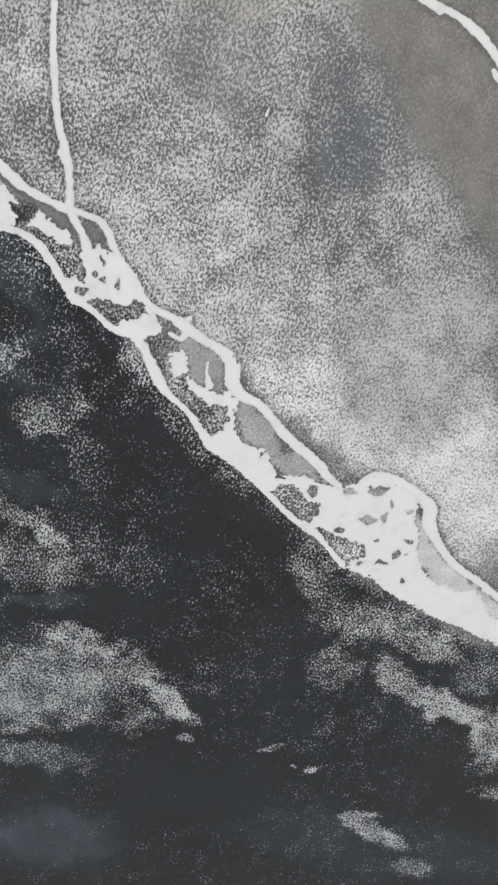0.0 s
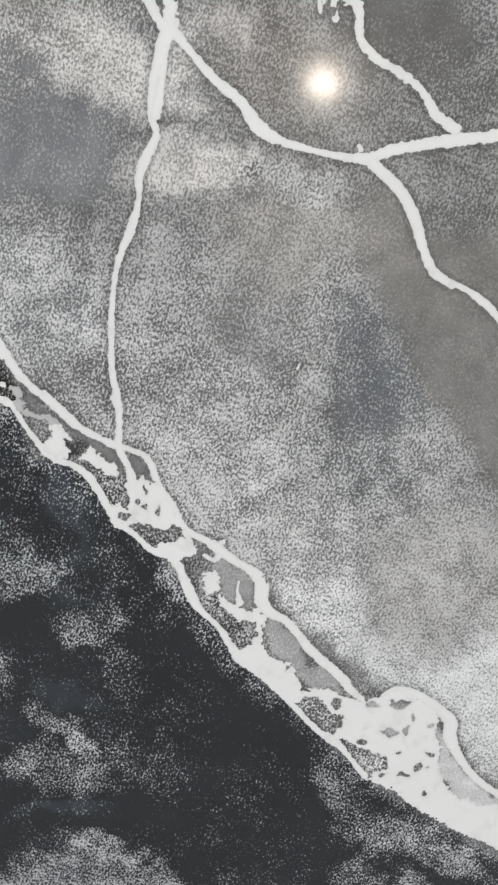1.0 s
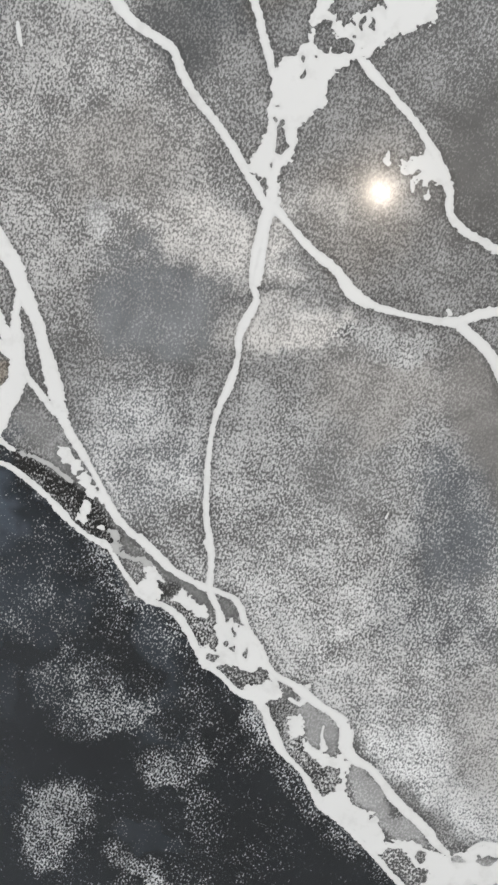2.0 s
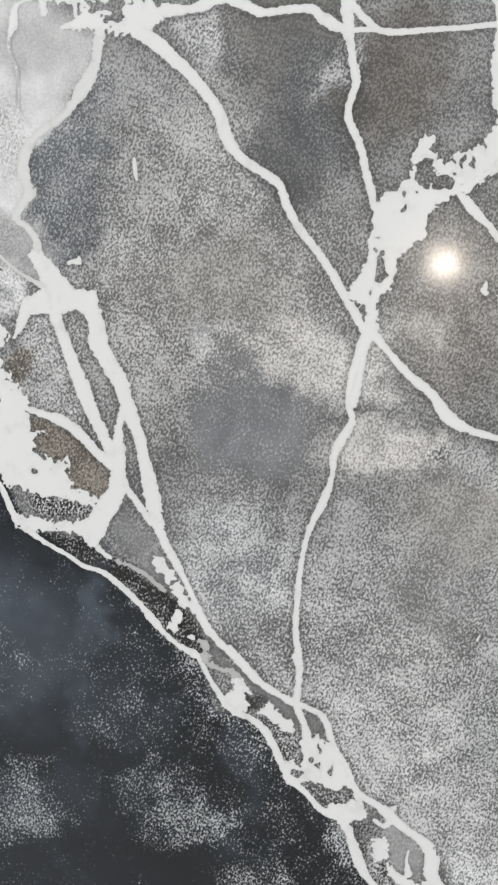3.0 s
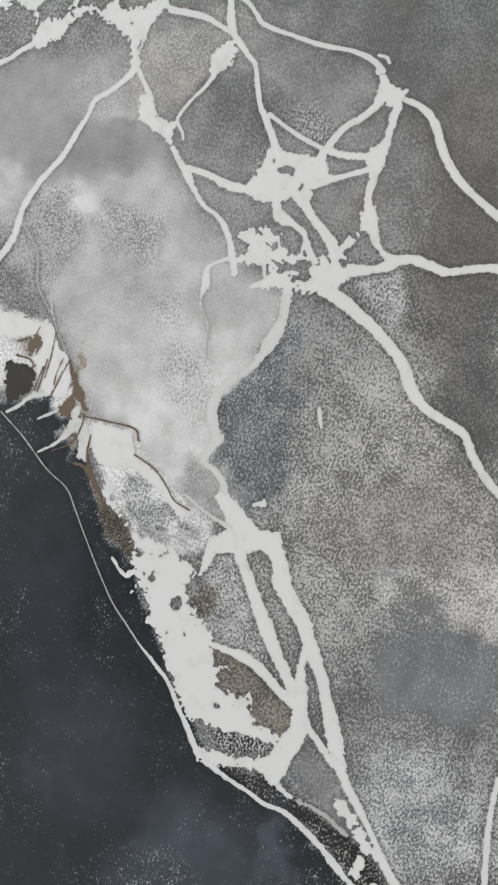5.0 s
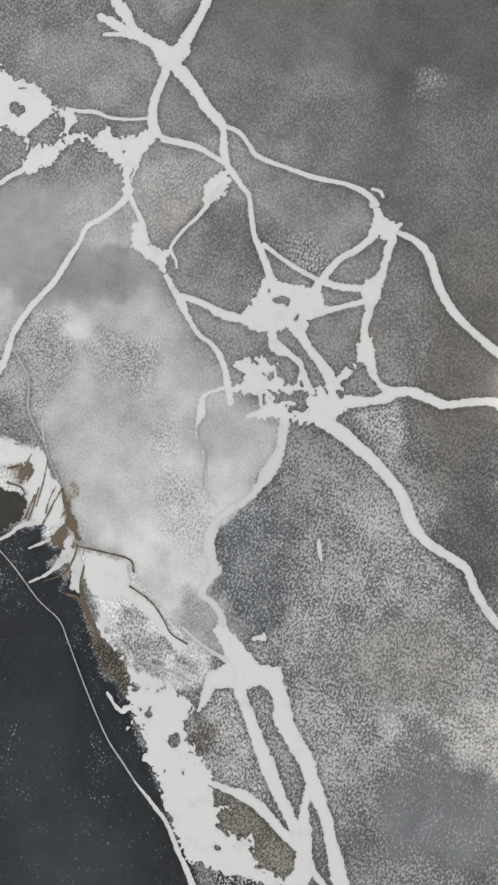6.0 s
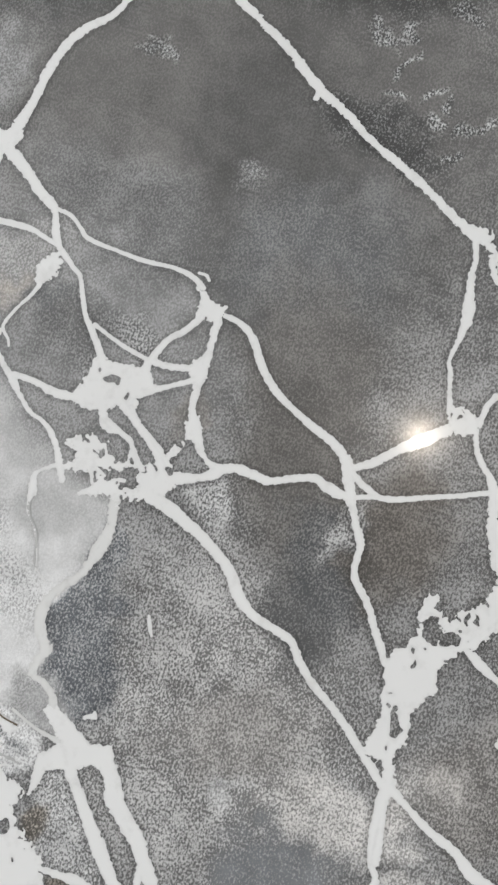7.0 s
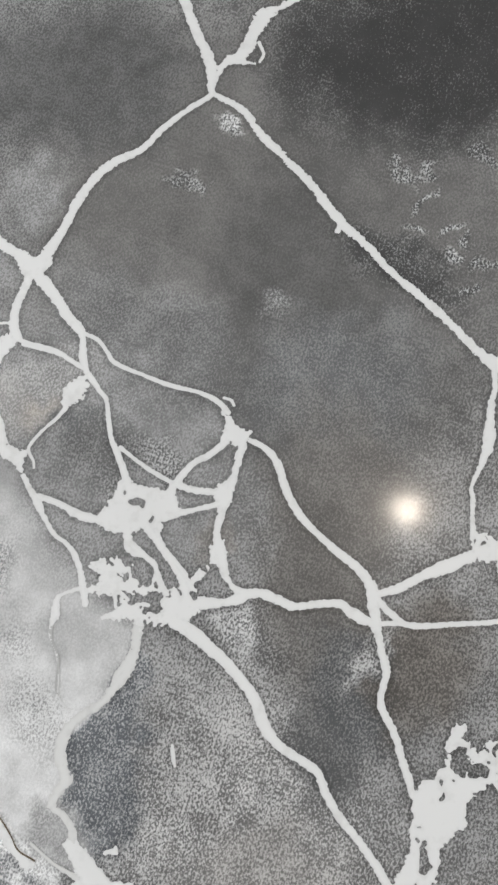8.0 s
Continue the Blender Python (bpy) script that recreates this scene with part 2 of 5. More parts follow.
patch(-17, 1296, 25, 10, -10, base=0.34, dens=0.3)
patch(34, 1240, 80, 45, 0, base=0.44, light=0.64, dens=0.45, warm=0.3)
patch(-2, 1405, 54, 58, 0, base=0.36, light=0.6, dens=0.4, warm=0.35)
patch(41, 1283, 45, 20, -10, base=0.42, light=0.74, dens=0.55)
patch(107, 1442, 52, 64, 0, base=0.36, light=0.5, dens=0.12, warm=0.1)
patch(-100, 1378, 65, 30, 20, base=0.5, light=0.78, dens=0.6, warm=0.25)
patch(-352, 1521, 32, 60, 0, base=0.31, light=0.58, dens=0.26, cool=2)
patch(-140, 1559, 45, 65, -20, base=0.33, light=0.5, dens=0.25, cool=0.4)
patch(-66, 1612, 60, 60, 0, base=0.3, light=0.46, dens=0.3, warm=0.7)
patch(-189, 1636, 56, 30, 0, base=0.33, light=0.62, dens=0.25)
patch(-115, 1631, 15, 40, 0, base=0.35, light=0.75, dens=0.5)
patch(-239, 1646, 25, 30, 0, base=0.36, light=0.74, dens=0.5)
patch(-207, 2021, 286, 264, 0, base=0.36, light=0.43, dens=0.42, warm=0.3)
patch(-357, 1818, 165, 165, 0, base=0.48, light=0.61, dens=0.48)
patch(-437, 1868, 36, 30, 0, base=0.58, light=0.68, dens=0.5, warm=0.8)
patch(-385, 1837, 31, 22, 20, base=0.38, light=0.55, dens=0.4, cool=2)
patch(-398, 1809, 17, 20, 0, base=0.54, light=0.64, dens=0.5)
patch(-321, 1815, 36, 22, -10, base=0.35, light=0.7, dens=0.46)
patch(-303, 1851, 42, 16, -15, base=0.5, light=0.6, dens=0.5)
patch(-366, 1769, 16, 16, 0, base=0.44, light=0.72, dens=0.5)
patch(-276, 1727, 25, 20, 0, base=0.46, light=0.58, dens=0.5, warm=0.4)
patch(-288, 1907, 120, 48, -20, base=0.38, light=0.52, dens=0.45)
patch(-183, 1951, 81, 151, 0, base=0.3, light=0.37, dens=0.35, warm=0.2)
patch(-141, 1872, 93, 77, 0, base=0.36, light=0.5, dens=0.45, cool=0.5)
patch(-448, 2062, 42, 42, 0, base=0.46, light=0.62, dens=0.5)
patch(-159, 1713, 55, 140, 0, base=0.33, light=0.44, dens=0.4, warm=0.4)
patch(-86, 1984, 72, 28, -40, base=0.24, light=0.55, dens=0.12)
patch(-85, 2086, 16, 7, -38, base=0.26, light=0.78, dens=0.36)
patch(-67, 2056, 14, 6, 35, base=0.26, light=0.78, dens=0.36)
patch(-51, 2022, 14, 6, 35, base=0.26, light=0.78, dens=0.36)
patch(-25, 2013, 14, 6, -38, base=0.26, light=0.78, dens=0.36)
patch(-82, 2031, 14, 6, -38, base=0.26, light=0.78, dens=0.36)
patch(-23, 1956, 13, 6, 35, base=0.26, light=0.78, dens=0.36)
patch(-2, 2097, 15, 6, 35, base=0.26, light=0.78, dens=0.36)
patch(-41, 1988, 14, 6, -38, base=0.26, light=0.78, dens=0.36)
patch(-5, 1989, 16, 7, 35, base=0.26, light=0.78, dens=0.36)
patch(-62, 2090, 16, 7, 35, base=0.26, light=0.78, dens=0.36)
patch(7, 2088, 14, 6, -38, base=0.26, light=0.78, dens=0.36)
patch(-259, 2147, 18, 8, -20, base=0.3, light=0.8, dens=0.45)
patch(-298, 2083, 18, 8, -20, base=0.3, light=0.7, dens=0.4)
patch(-201, 1946, 19, 14, 0, base=0.36, light=0.66, dens=0.3)
patch(-48, 2212, 168, 114, 0, base=0.17, light=0.42, dens=0.04)
patch(-402, 2205, 120, 90, 0, base=0.29, light=0.4, dens=0.4)
patch(-142, 1780, 65, 85, 0, base=0.36, light=0.47, dens=0.45, warm=0.4)
patch(-532, 1984, 89, 39, 0, base=0.46, light=0.62, dens=0.5)
patch(-432, 1885, 55, 27, 0, base=0.5, light=0.68, dens=0.5, warm=0.1)
patch(-375, 1819, 50, 50, 0, base=0.38, light=0.55, dens=0.4)
patch(-510, 1844, 39, 39, 0, base=0.52, light=0.62, dens=0.5)
patch(-180, 1305, 45, 45, 0, sway=0.5, base=0.465, light=0.62, dens=0.12, cool=0.8)
patch(-123, 1379, 46, 17, 32, base=0.5, light=0.78, dens=0.62, warm=0.25)
patch(-91, 1345, 25, 20, 20, base=0.5, light=0.76, dens=0.6, warm=0.2)
patch(-48, 1287, 40, 13, 40, base=0.52, light=0.78, dens=0.6, warm=0.3)
patch(-78, 1301, 25, 15, 0, base=0.52, light=0.78, dens=0.62, warm=0.2)
patch(-214, 1380, 13, 9, 0, base=0.52, light=0.74, dens=0.6)
patch(-26, 1412, 23, 11, 20, base=0.5, light=0.7, dens=0.5, warm=0.4)
patch(-195, 1180, 72, 72, 0, base=0.42, light=0.78, dens=0.56, cool=0.6)
patch(-124, 1589, 33, 61, 20, base=0.31, light=0.5, dens=0.3, cool=0.9)
patch(-119, 1624, 12, 30, 0, base=0.34, light=0.72, dens=0.45)
zone([(-702, 1800), (-596, 1829), (-501, 1846), (-458, 1785), (-421, 1730), (-397, 1687), (-324, 1644), (-328, 1623), (-364, 1570), (-393, 1548), (-388, 1505), (-398, 1478), (-437, 1465), (-474, 1508), (-516, 1523), (-543, 1584), (-563, 1628), (-597, 1707), (-699, 1726)], soft=16, base=0.68, light=0.72, dens=0.4)
patch(-432, 1596, 94, 105, 0, base=0.74, light=0.78, dens=0.6)
patch(-451, 1519, 50, 28, -20, base=0.79, light=0.82, dens=0.6)
zone([(-455, 1530), (-402, 1564), (-382, 1561), (-393, 1537), (-389, 1510), (-398, 1483), (-372, 1430), (-413, 1445), (-443, 1465), (-465, 1497)], soft=12, base=0.77, light=0.81, dens=0.5)
zone([(-353, 1576), (-329, 1639), (-311, 1602), (-333, 1554), (-331, 1507), (-341, 1448), (-360, 1436), (-376, 1457), (-375, 1471), (-393, 1488), (-382, 1508), (-389, 1529), (-387, 1545), (-374, 1560)], soft=4, base=0.34, light=0.62, dens=0.34, cool=1.5)
patch(-525, 1730, 30, 24, 0, base=0.72, light=0.76, dens=0.5)
patch(-570, 1784, 78, 36, 0, base=0.54, light=0.58, dens=0.4)
patch(-561, 1714, 42, 24, 0, base=0.48, light=0.7, dens=0.5)
patch(-580, 1835, 66, 50, 0, base=0.5, light=0.54, dens=0.5)
patch(-485, 1794, 25, 20, 0, base=0.46, light=0.52, dens=0.5)
patch(-580, 1836, 66, 54, 0, sway=0.3, base=0.55, light=0.58, dens=0.4)
patch(-502, 1789, 62, 25, 0, sway=0.4, base=0.52, light=0.56, dens=0.4)
patch(-521, 1845, 31, 37, 0, sway=0.4, base=0.58, light=0.68, dens=0.5)
patch(-470, 1854, 25, 39, -10, sway=0.4, base=0.56, light=0.7, dens=0.5, warm=0.2)
patch(-558, 1713, 28, 40, 20, sway=0.6, base=0.44, light=0.72, dens=0.5)
patch(-477, 1710, 39, 25, 0, sway=0.7, base=0.46, light=0.74, dens=0.55)
patch(-574, 1674, 35, 29, -20, sway=0.6, base=0.5, light=0.72, dens=0.55)
patch(-529, 1729, 22, 13, 0, sway=0.3, base=0.78, light=0.8, dens=0.5)
patch(-420, 1564, 32, 40, 20, sway=0.6, base=0.58, light=0.8, dens=0.68)
patch(-441, 1638, 22, 22, 0, sway=0.7, base=0.6, light=0.78, dens=0.7)
patch(-392, 1639, 32, 27, 0, sway=0.5, base=0.66, light=0.7, dens=0.5)
patch(-398, 1466, 24, 24, 0, sway=0.5, base=0.5, light=0.66, dens=0.5)
zone([(-637, 1634), (-568, 1617), (-536, 1561), (-519, 1523), (-474, 1508), (-437, 1465), (-390, 1430), (-394, 1397), (-457, 1393), (-495, 1452), (-521, 1501), (-558, 1530), (-596, 1549), (-634, 1548)], soft=6, base=0.66, light=0.88, dens=0.75)
patch(-448, 1440, 19, 39, 38, base=0.42, light=0.74, dens=0.6, cool=0.6)
patch(-389, 1459, 22, 22, 0, base=0.56, light=0.66, dens=0.5)
zone([(-400, 1391), (-372, 1404), (-336, 1331), (-312, 1285), (-351, 1303), (-390, 1316)], soft=5, base=0.4, light=0.76, dens=0.52)
zone([(-384, 1308), (-350, 1298), (-322, 1276), (-305, 1256), (-315, 1234), (-342, 1239), (-366, 1269), (-380, 1284)], soft=4, base=0.33, light=0.56, dens=0.38, rust=0.8)
zone([(-409, 1361), (-393, 1371), (-383, 1368), (-385, 1346), (-392, 1336), (-404, 1342)], soft=4, base=0.3, light=0.6, dens=0.25, rust=0.7)
zone([(-308, 1205), (-293, 1228), (-259, 1190), (-225, 1141), (-181, 1085), (-139, 1050), (-179, 1054), (-224, 1121), (-268, 1167)], soft=5, base=0.42, light=0.55, dens=0.3)
zone([(-204, 1085), (-153, 1063), (-109, 1041), (-70, 974), (7, 922), (65, 833), (132, 796), (201, 757), (297, 639), (346, 555), (268, 633), (113, 746), (12, 839), (-67, 944), (-131, 994), (-200, 1045)], soft=4, base=0.36, light=0.72, dens=0.35)
SEA = [(900, -100), (-1000, -100), (-1000, 1560), (-646, 1548), (-595, 1531), (-577, 1543), (-560, 1543), (-561, 1527), (-541, 1521), (-533, 1500), (-520, 1477), (-506, 1440), (-493, 1402), (-468, 1381), (-449, 1333), (-422, 1272), (-391, 1210), (-311, 1163), (-255, 1116), (-211, 1075), (-200, 1041), (-164, 1035), (-146, 1014), (-130, 982), (-96, 951), (-68, 923), (-44, 888), (-14, 836), (51, 776), (121, 702), (214, 634), (374, 542)]
zone(SEA, soft=5, base=0.125, light=0.7, dens=0.02, cool=5)
zone([(-386, 1235), (-319, 1223), (-319, 1212), (-380, 1216)], soft=4, base=0.13, light=0.8, dens=0.3)
zone([(-376, 1200), (-318, 1191), (-279, 1166), (-235, 1140), (-208, 1102), (-212, 1080), (-255, 1119), (-289, 1152), (-345, 1182)], soft=4, base=0.13, light=0.7, dens=0.12)
zone([(-177, 1085), (-165, 1074), (-153, 1063), (-131, 1053), (-124, 1047), (-121, 1036), (-118, 1026), (-124, 1029), (-131, 1037), (-143, 1046), (-150, 1053), (-162, 1058), (-172, 1070)], soft=2, base=0.42, light=0.48, dens=0.3)
zone([(-171, 1059), (-160, 1058), (-152, 1052), (-157, 1045), (-171, 1043)], soft=3, base=0.2, light=0.5, dens=0.15)
zone([(-159, 1036), (-151, 1038), (-142, 1030), (-126, 1024), (-119, 1022), (-117, 998), (-124, 999), (-136, 998), (-146, 1018)], soft=3, base=0.2, light=0.75, dens=0.38)
zone([(-115, 1047), (-104, 1042), (-98, 1034), (-96, 1020), (-103, 1027), (-109, 1027), (-114, 1036)], soft=2, base=0.43, light=0.5, dens=0.3)
zone([(-111, 976), (-94, 975), (-75, 974), (-65, 971), (-71, 964), (-88, 959), (-97, 954), (-106, 965)], soft=3, base=0.24, light=0.72, dens=0.35)
zone([(-57, 963), (-47, 958), (-41, 954), (-47, 949), (-54, 951)], soft=2, base=0.42, light=0.5, dens=0.3)
zone([(-69, 944), (-55, 947), (-45, 943), (-48, 930), (-53, 923), (-48, 909), (-58, 917), (-65, 931)], soft=3, base=0.22, light=0.6, dens=0.3)
zone([(-48, 908), (-36, 906), (-26, 887), (-3, 878), (3, 866), (-6, 852), (-22, 851), (-34, 876), (-49, 890)], soft=3, base=0.22, light=0.74, dens=0.35)
zone([(-42, 941), (-25, 943), (-6, 930), (2, 920), (0, 901), (-6, 891), (-28, 906)], soft=2, base=0.52, light=0.62, dens=0.35)
zone([(14, 885), (25, 880), (39, 864), (50, 847), (53, 832), (70, 832), (85, 817), (91, 801), (77, 805), (55, 809), (36, 833), (21, 847), (12, 865)], soft=2, base=0.56, light=0.68, dens=0.35)
zone([(44, 792), (61, 799), (80, 791), (92, 776), (87, 766), (81, 756), (67, 768), (53, 781)], soft=3, base=0.3, light=0.8, dens=0.5)
zone([(90, 749), (113, 739), (141, 725), (137, 712), (121, 704), (102, 729)], soft=3, base=0.28, light=0.8, dens=0.45)
zone([(115, 796), (137, 794), (165, 789), (185, 779), (187, 760), (174, 751), (146, 748), (116, 777)], soft=4, base=0.6, light=0.7, dens=0.4)
zone([(181, 776), (195, 754), (202, 729), (220, 710), (234, 693), (262, 675), (289, 650), (287, 625), (265, 650), (234, 669), (209, 680), (196, 704), (189, 738)], soft=2, base=0.7, light=0.78, dens=0.4)
# flecks crowd along the shore of the dark water
offshore = signed_depth(GX + SHIVER[0], GZ + SHIVER[1], SEA)
near_shore = np.clip((GX + 260) / 60, 0, 1) * np.clip(offshore / 3, 0, 1)
crowd = np.clip(1 - offshore / (24 + 12 * SWAY[0] / 20), 0, 1)
blend(near_shore * crowd, {"dens": 0.34, "light": 0.78})
patch(-175, 934, 36, 53, 20, sway=0.75, base=0.22, dens=0.05, cool=4)
patch(-177, 1003, 32, 28, -30, sway=0.75, base=0.2, dens=0.16, cool=4)
patch(-113, 912, 45, 30, -40, sway=0.75, base=0.1, dens=0.03, cool=4)
patch(-172, 867, 32, 19, -20, sway=0.75, dens=0.34)
patch(-137, 888, 22, 17, -40, sway=0.75, dens=0.22)
patch(-122, 817, 36, 26, -50, sway=0.75, dens=0.2)
patch(-78, 816, 31, 42, 0, sway=0.75, base=0.11, dens=0.03, cool=4)
patch(-101, 736, 60, 60, 0, sway=0.75, dens=0.11)
patch(-180, 788, 46, 15, -20, sway=0.75, base=0.18, dens=0.05, cool=4)
patch(-184, 747, 51, 15, -42, sway=0.75, dens=0.6, light=0.72)
patch(-170, 695, 34, 22, -10, sway=0.75, dens=0.42, light=0.68)
patch(-209, 712, 27, 33, 0, sway=0.75, dens=0.3)
patch(-193, 661, 51, 12, 0, sway=0.75, base=0.2, dens=0.08, cool=4)
patch(-187, 566, 82, 54, 0, sway=0.75, dens=0.55, light=0.68, base=0.17, cool=4)
patch(-151, 614, 43, 18, -10, sway=0.75, dens=0.62, light=0.74)
patch(-240, 541, 47, 41, 0, sway=0.75, dens=0.58, light=0.66, base=0.2, cool=4)
patch(-97, 579, 26, 20, -20, sway=0.75, dens=0.5, light=0.7)
patch(-63, 535, 45, 11, -52, sway=0.4, dens=0.55, light=0.74)
patch(-91, 520, 24, 24, 0, sway=0.75, dens=0.14)
patch(-43, 479, 9, 6, -20, sway=0.1, dens=0.6)
patch(-212, 463, 62, 19, 0, sway=0.75, dens=0.17, base=0.2, cool=4)
patch(-205, 333, 78, 58, 0, sway=0.75, base=0.235, dens=0.012, cool=4)
patch(-84, 402, 52, 58, 0, sway=0.75, base=0.13, dens=0.006, cool=4)
patch(1, 389, 65, 52, 0, sway=0.75, base=0.14, dens=0.006, cool=4)
patch(63, 523, 80, 74, 0, sway=0.75, base=0.13, dens=0.03, cool=4)
patch(-22, 632, 69, 63, 0, sway=0.75, base=0.115, dens=0.025, cool=4)
patch(30, 707, 45, 51, -40, sway=0.75, base=0.105, dens=0.03, cool=4)
patch(109, 329, 108, 40, 0, sway=0.75, base=0.185, dens=0.02, cool=4)
patch(251, 274, 113, 56, 0, sway=0.75, base=0.18, dens=0.03, cool=4)
patch(52, 462, 16, 5, 20, sway=0.1, dens=0.4)
patch(99, 426, 8, 5, 10, sway=0.1, dens=0.7, light=0.8)
patch(78, 431, 5, 3, -30, sway=0.1, dens=0.6)
patch(173, 326, 49, 15, -40, sway=0.4, dens=0.55, light=0.72)
patch(161, 355, 24, 9, 0, sway=0.4, dens=0.55)
patch(224, 255, 28, 18, -30, sway=0.4, dens=0.45)
patch(98, 693, 28, 17, -45, sway=0.75, dens=0.35)
patch(142, 643, 44, 26, -35, sway=0.75, dens=0.42, light=0.75)
patch(128, 576, 27, 27, 0, sway=0.75, dens=0.25)
patch(203, 619, 72, 18, -32, sway=0.75, dens=0.42, light=0.72)
patch(197, 559, 37, 21, -45, sway=0.75, dens=0.42)
patch(246, 501, 75, 16, -50, sway=0.75, dens=0.6, light=0.7)
patch(277, 564, 37, 37, -30, sway=0.75, base=0.14, dens=0.14, cool=4)
patch(289, 466, 29, 39, 0, sway=0.75, dens=0.5)
patch(305, 395, 27, 17, -30, sway=0.75, dens=0.45, light=0.74)
patch(-267, 812, 30, 42, -30, sway=0.75, dens=0.42, light=0.66)
patch(-235, 944, 54, 29, -20, sway=0.75, dens=0.26, base=0.17, cool=4)
patch(-269, 1028, 23, 31, 0, sway=0.75, dens=0.14, base=0.16, cool=4)
patch(-171, 922, 31, 21, -40, sway=0.75, dens=0.07, base=0.13, cool=4)
# next two: sheen and upright bar of the reflected room, painted into the tone
patch(-395, 1090, 74, 79, 0, sway=0.75, base=0.215, dens=0.018, cool=4)
patch(-322, 1092, 16, 95, 3, sway=0.75, base=0.24, dens=0.02, cool=4)
patch(-440, 1034, 40, 34, 0, sway=0.75, base=0.2, dens=0.1, cool=4)
patch(-293, 1078, 44, 33, 0, sway=0.75, base=0.15, dens=0.06, cool=4)
patch(-275, 1031, 59, 32, 0, sway=0.75, base=0.17, dens=0.1, cool=4)
patch(-395, 925, 69, 34, 0, sway=0.75, dens=0.34, base=0.18, cool=4)
patch(-374, 968, 28, 17, 30, sway=0.75, dens=0.38)
patch(-447, 888, 35, 23, 0, sway=0.75, dens=0.42)
patch(-322, 952, 28, 33, 0, sway=0.75, base=0.16, dens=0.06, cool=4)
patch(-238, 946, 33, 49, -10, sway=0.75, dens=0.26, base=0.15, cool=4)
patch(-202, 990, 21, 47, 20, sway=0.75, base=0.11, dens=0.09, cool=4)
patch(-147, 953, 26, 36, 0, sway=0.75, base=0.12, dens=0.08, cool=4)
patch(-530, 1026, 60, 30, 0, sway=0.75, dens=0.2, base=0.2, cool=4)
patch(-436, 1068, 62, 39, 0, sway=0.75, base=0.2, dens=0.08, cool=4)
patch(-525, 1192, 66, 90, 0, sway=0.75, base=0.17, dens=0.012, cool=5)
patch(-551, 1359, 48, 96, 0, sway=0.75, base=0.15, dens=0.008, cool=5)
patch(-531, 1559, 6, 30, 14, base=0.4, light=0.62, dens=0.5, rust=1)
patch(-534, 1517, 16, 12, 30, base=0.4, light=0.6, dens=0.45, rust=0.8)
zone([(-510, 1454), (-494, 1438), (-476, 1420), (-462, 1393), (-474, 1389), (-490, 1405), (-502, 1424)], soft=5, base=0.2, light=0.42, dens=0.4, rust=1.3)
patch(-582, 1586, 18, 12, -20, base=0.4, light=0.7, dens=0.5, rust=0.6)


# uneven cover: the flecks thin out and crowd together, the ground is mottled
cover = np.random.default_rng(33)
MOTTLE = [sum(a * lattice(cover, *GX.shape, c / STEP) for a, c in ((0.5, 110), (0.5, 45), (0.5, 18), (0.45, 8))) for k in range(2)]
odds = np.log(np.clip(LAND["dens"], 0.004, 0.996) / (1 - np.clip(LAND["dens"], 0.004, 0.996))) + 0.9 * MOTTLE[0]
LAND["cool"] += np.clip(offshore / 6, 0, 1) * (4.3 - LAND["cool"])
# reflected haze over the left water, put into its base tone
LAND["base"] *= 1 + 0.22 * np.clip(-(GX + 230) / 120, 0, 1) * np.clip(offshore / 10, 0, 1)
# in the dark water they are fewer and lie in strings
deep = np.clip((0.3 - LAND["base"]) / 0.1, 0, 1) * np.clip(offshore / 4, 0, 1)
odds += deep * (0.9 * MOTTLE[1] - 0.4)
LAND["dens"] = 1 / (1 + np.exp(-odds))
LAND["base"] *= 1.03 + 0.09 * MOTTLE[1]
LAND["light"] *= 1.04 + 0.05 * MOTTLE[1]

# the pale channels and pools, on a grid of 1 mm
FINE = 1.0
FX, FZ = np.arange(X0 * 1000, X1 * 1000 + 1, FINE, dtype=np.float32), np.arange(Z0 * 1000, Z1 * 1000 + 1, FINE, dtype=np.float32)


def layer():
    """Per grid point: millimetres inside the nearest channel, which channel, and its width."""
    shape = (len(FX), len(FZ))
    return np.full(shape, -50.0, np.float32), np.full(shape, -1, np.int16), np.full(shape, 10.0, np.float32)


WATER, STREAKS = layer(), layer()        # pale water first, brown streaks on top of it
DEPTH = WATER[0]
CHANNELS, ISLANDS = [], []


def channel(points, rag=1.0, lace=0.0, tone="white"):
    """A channel through the points (x, z, width), in millimetres; rag: how ragged its banks are, lace: how broken it is."""
    CHANNELS.append((rag, lace, tone))
    depth, owner, width = STREAKS if tone in ("rust", "umber") else WATER
    p = np.array(points, float)
    q = np.vstack((2 * p[0] - p[1], p, 2 * p[-1] - p[-2]))
    line = []
    for a, b, c, d in zip(q, q[1:], q[2:], q[3:]):
        n = max(2, int(np.hypot(*(c - b)[:2]) / min(2.5, max(0.7, b[2] / 4))))
        for t in np.arange(n) / n:
            v = 0.5 * (2 * b + (c - a) * t + (2 * a - 5 * b + 4 * c - d) * t * t + (3 * b - a - 3 * c + d) * t ** 3)
            line.append((v[0], v[1], max(v[2], 1.4)))
    line.append(tuple(p[-1]))
    for x, z, w in line:
        r = w / 2 + 9
        i0, i1 = np.searchsorted(FX, (x - r, x + r))
        j0, j1 = np.searchsorted(FZ, (z - r, z + r))
        d = w / 2 - np.hypot(FX[i0:i1, None] - x, FZ[None, j0:j1] - z)
        here = depth[i0:i1, j0:j1]
        better = d > here
        here[better] = d[better]
        owner[i0:i1, j0:j1][better] = len(CHANNELS) - 1
        width[i0:i1, j0:j1][better] = w


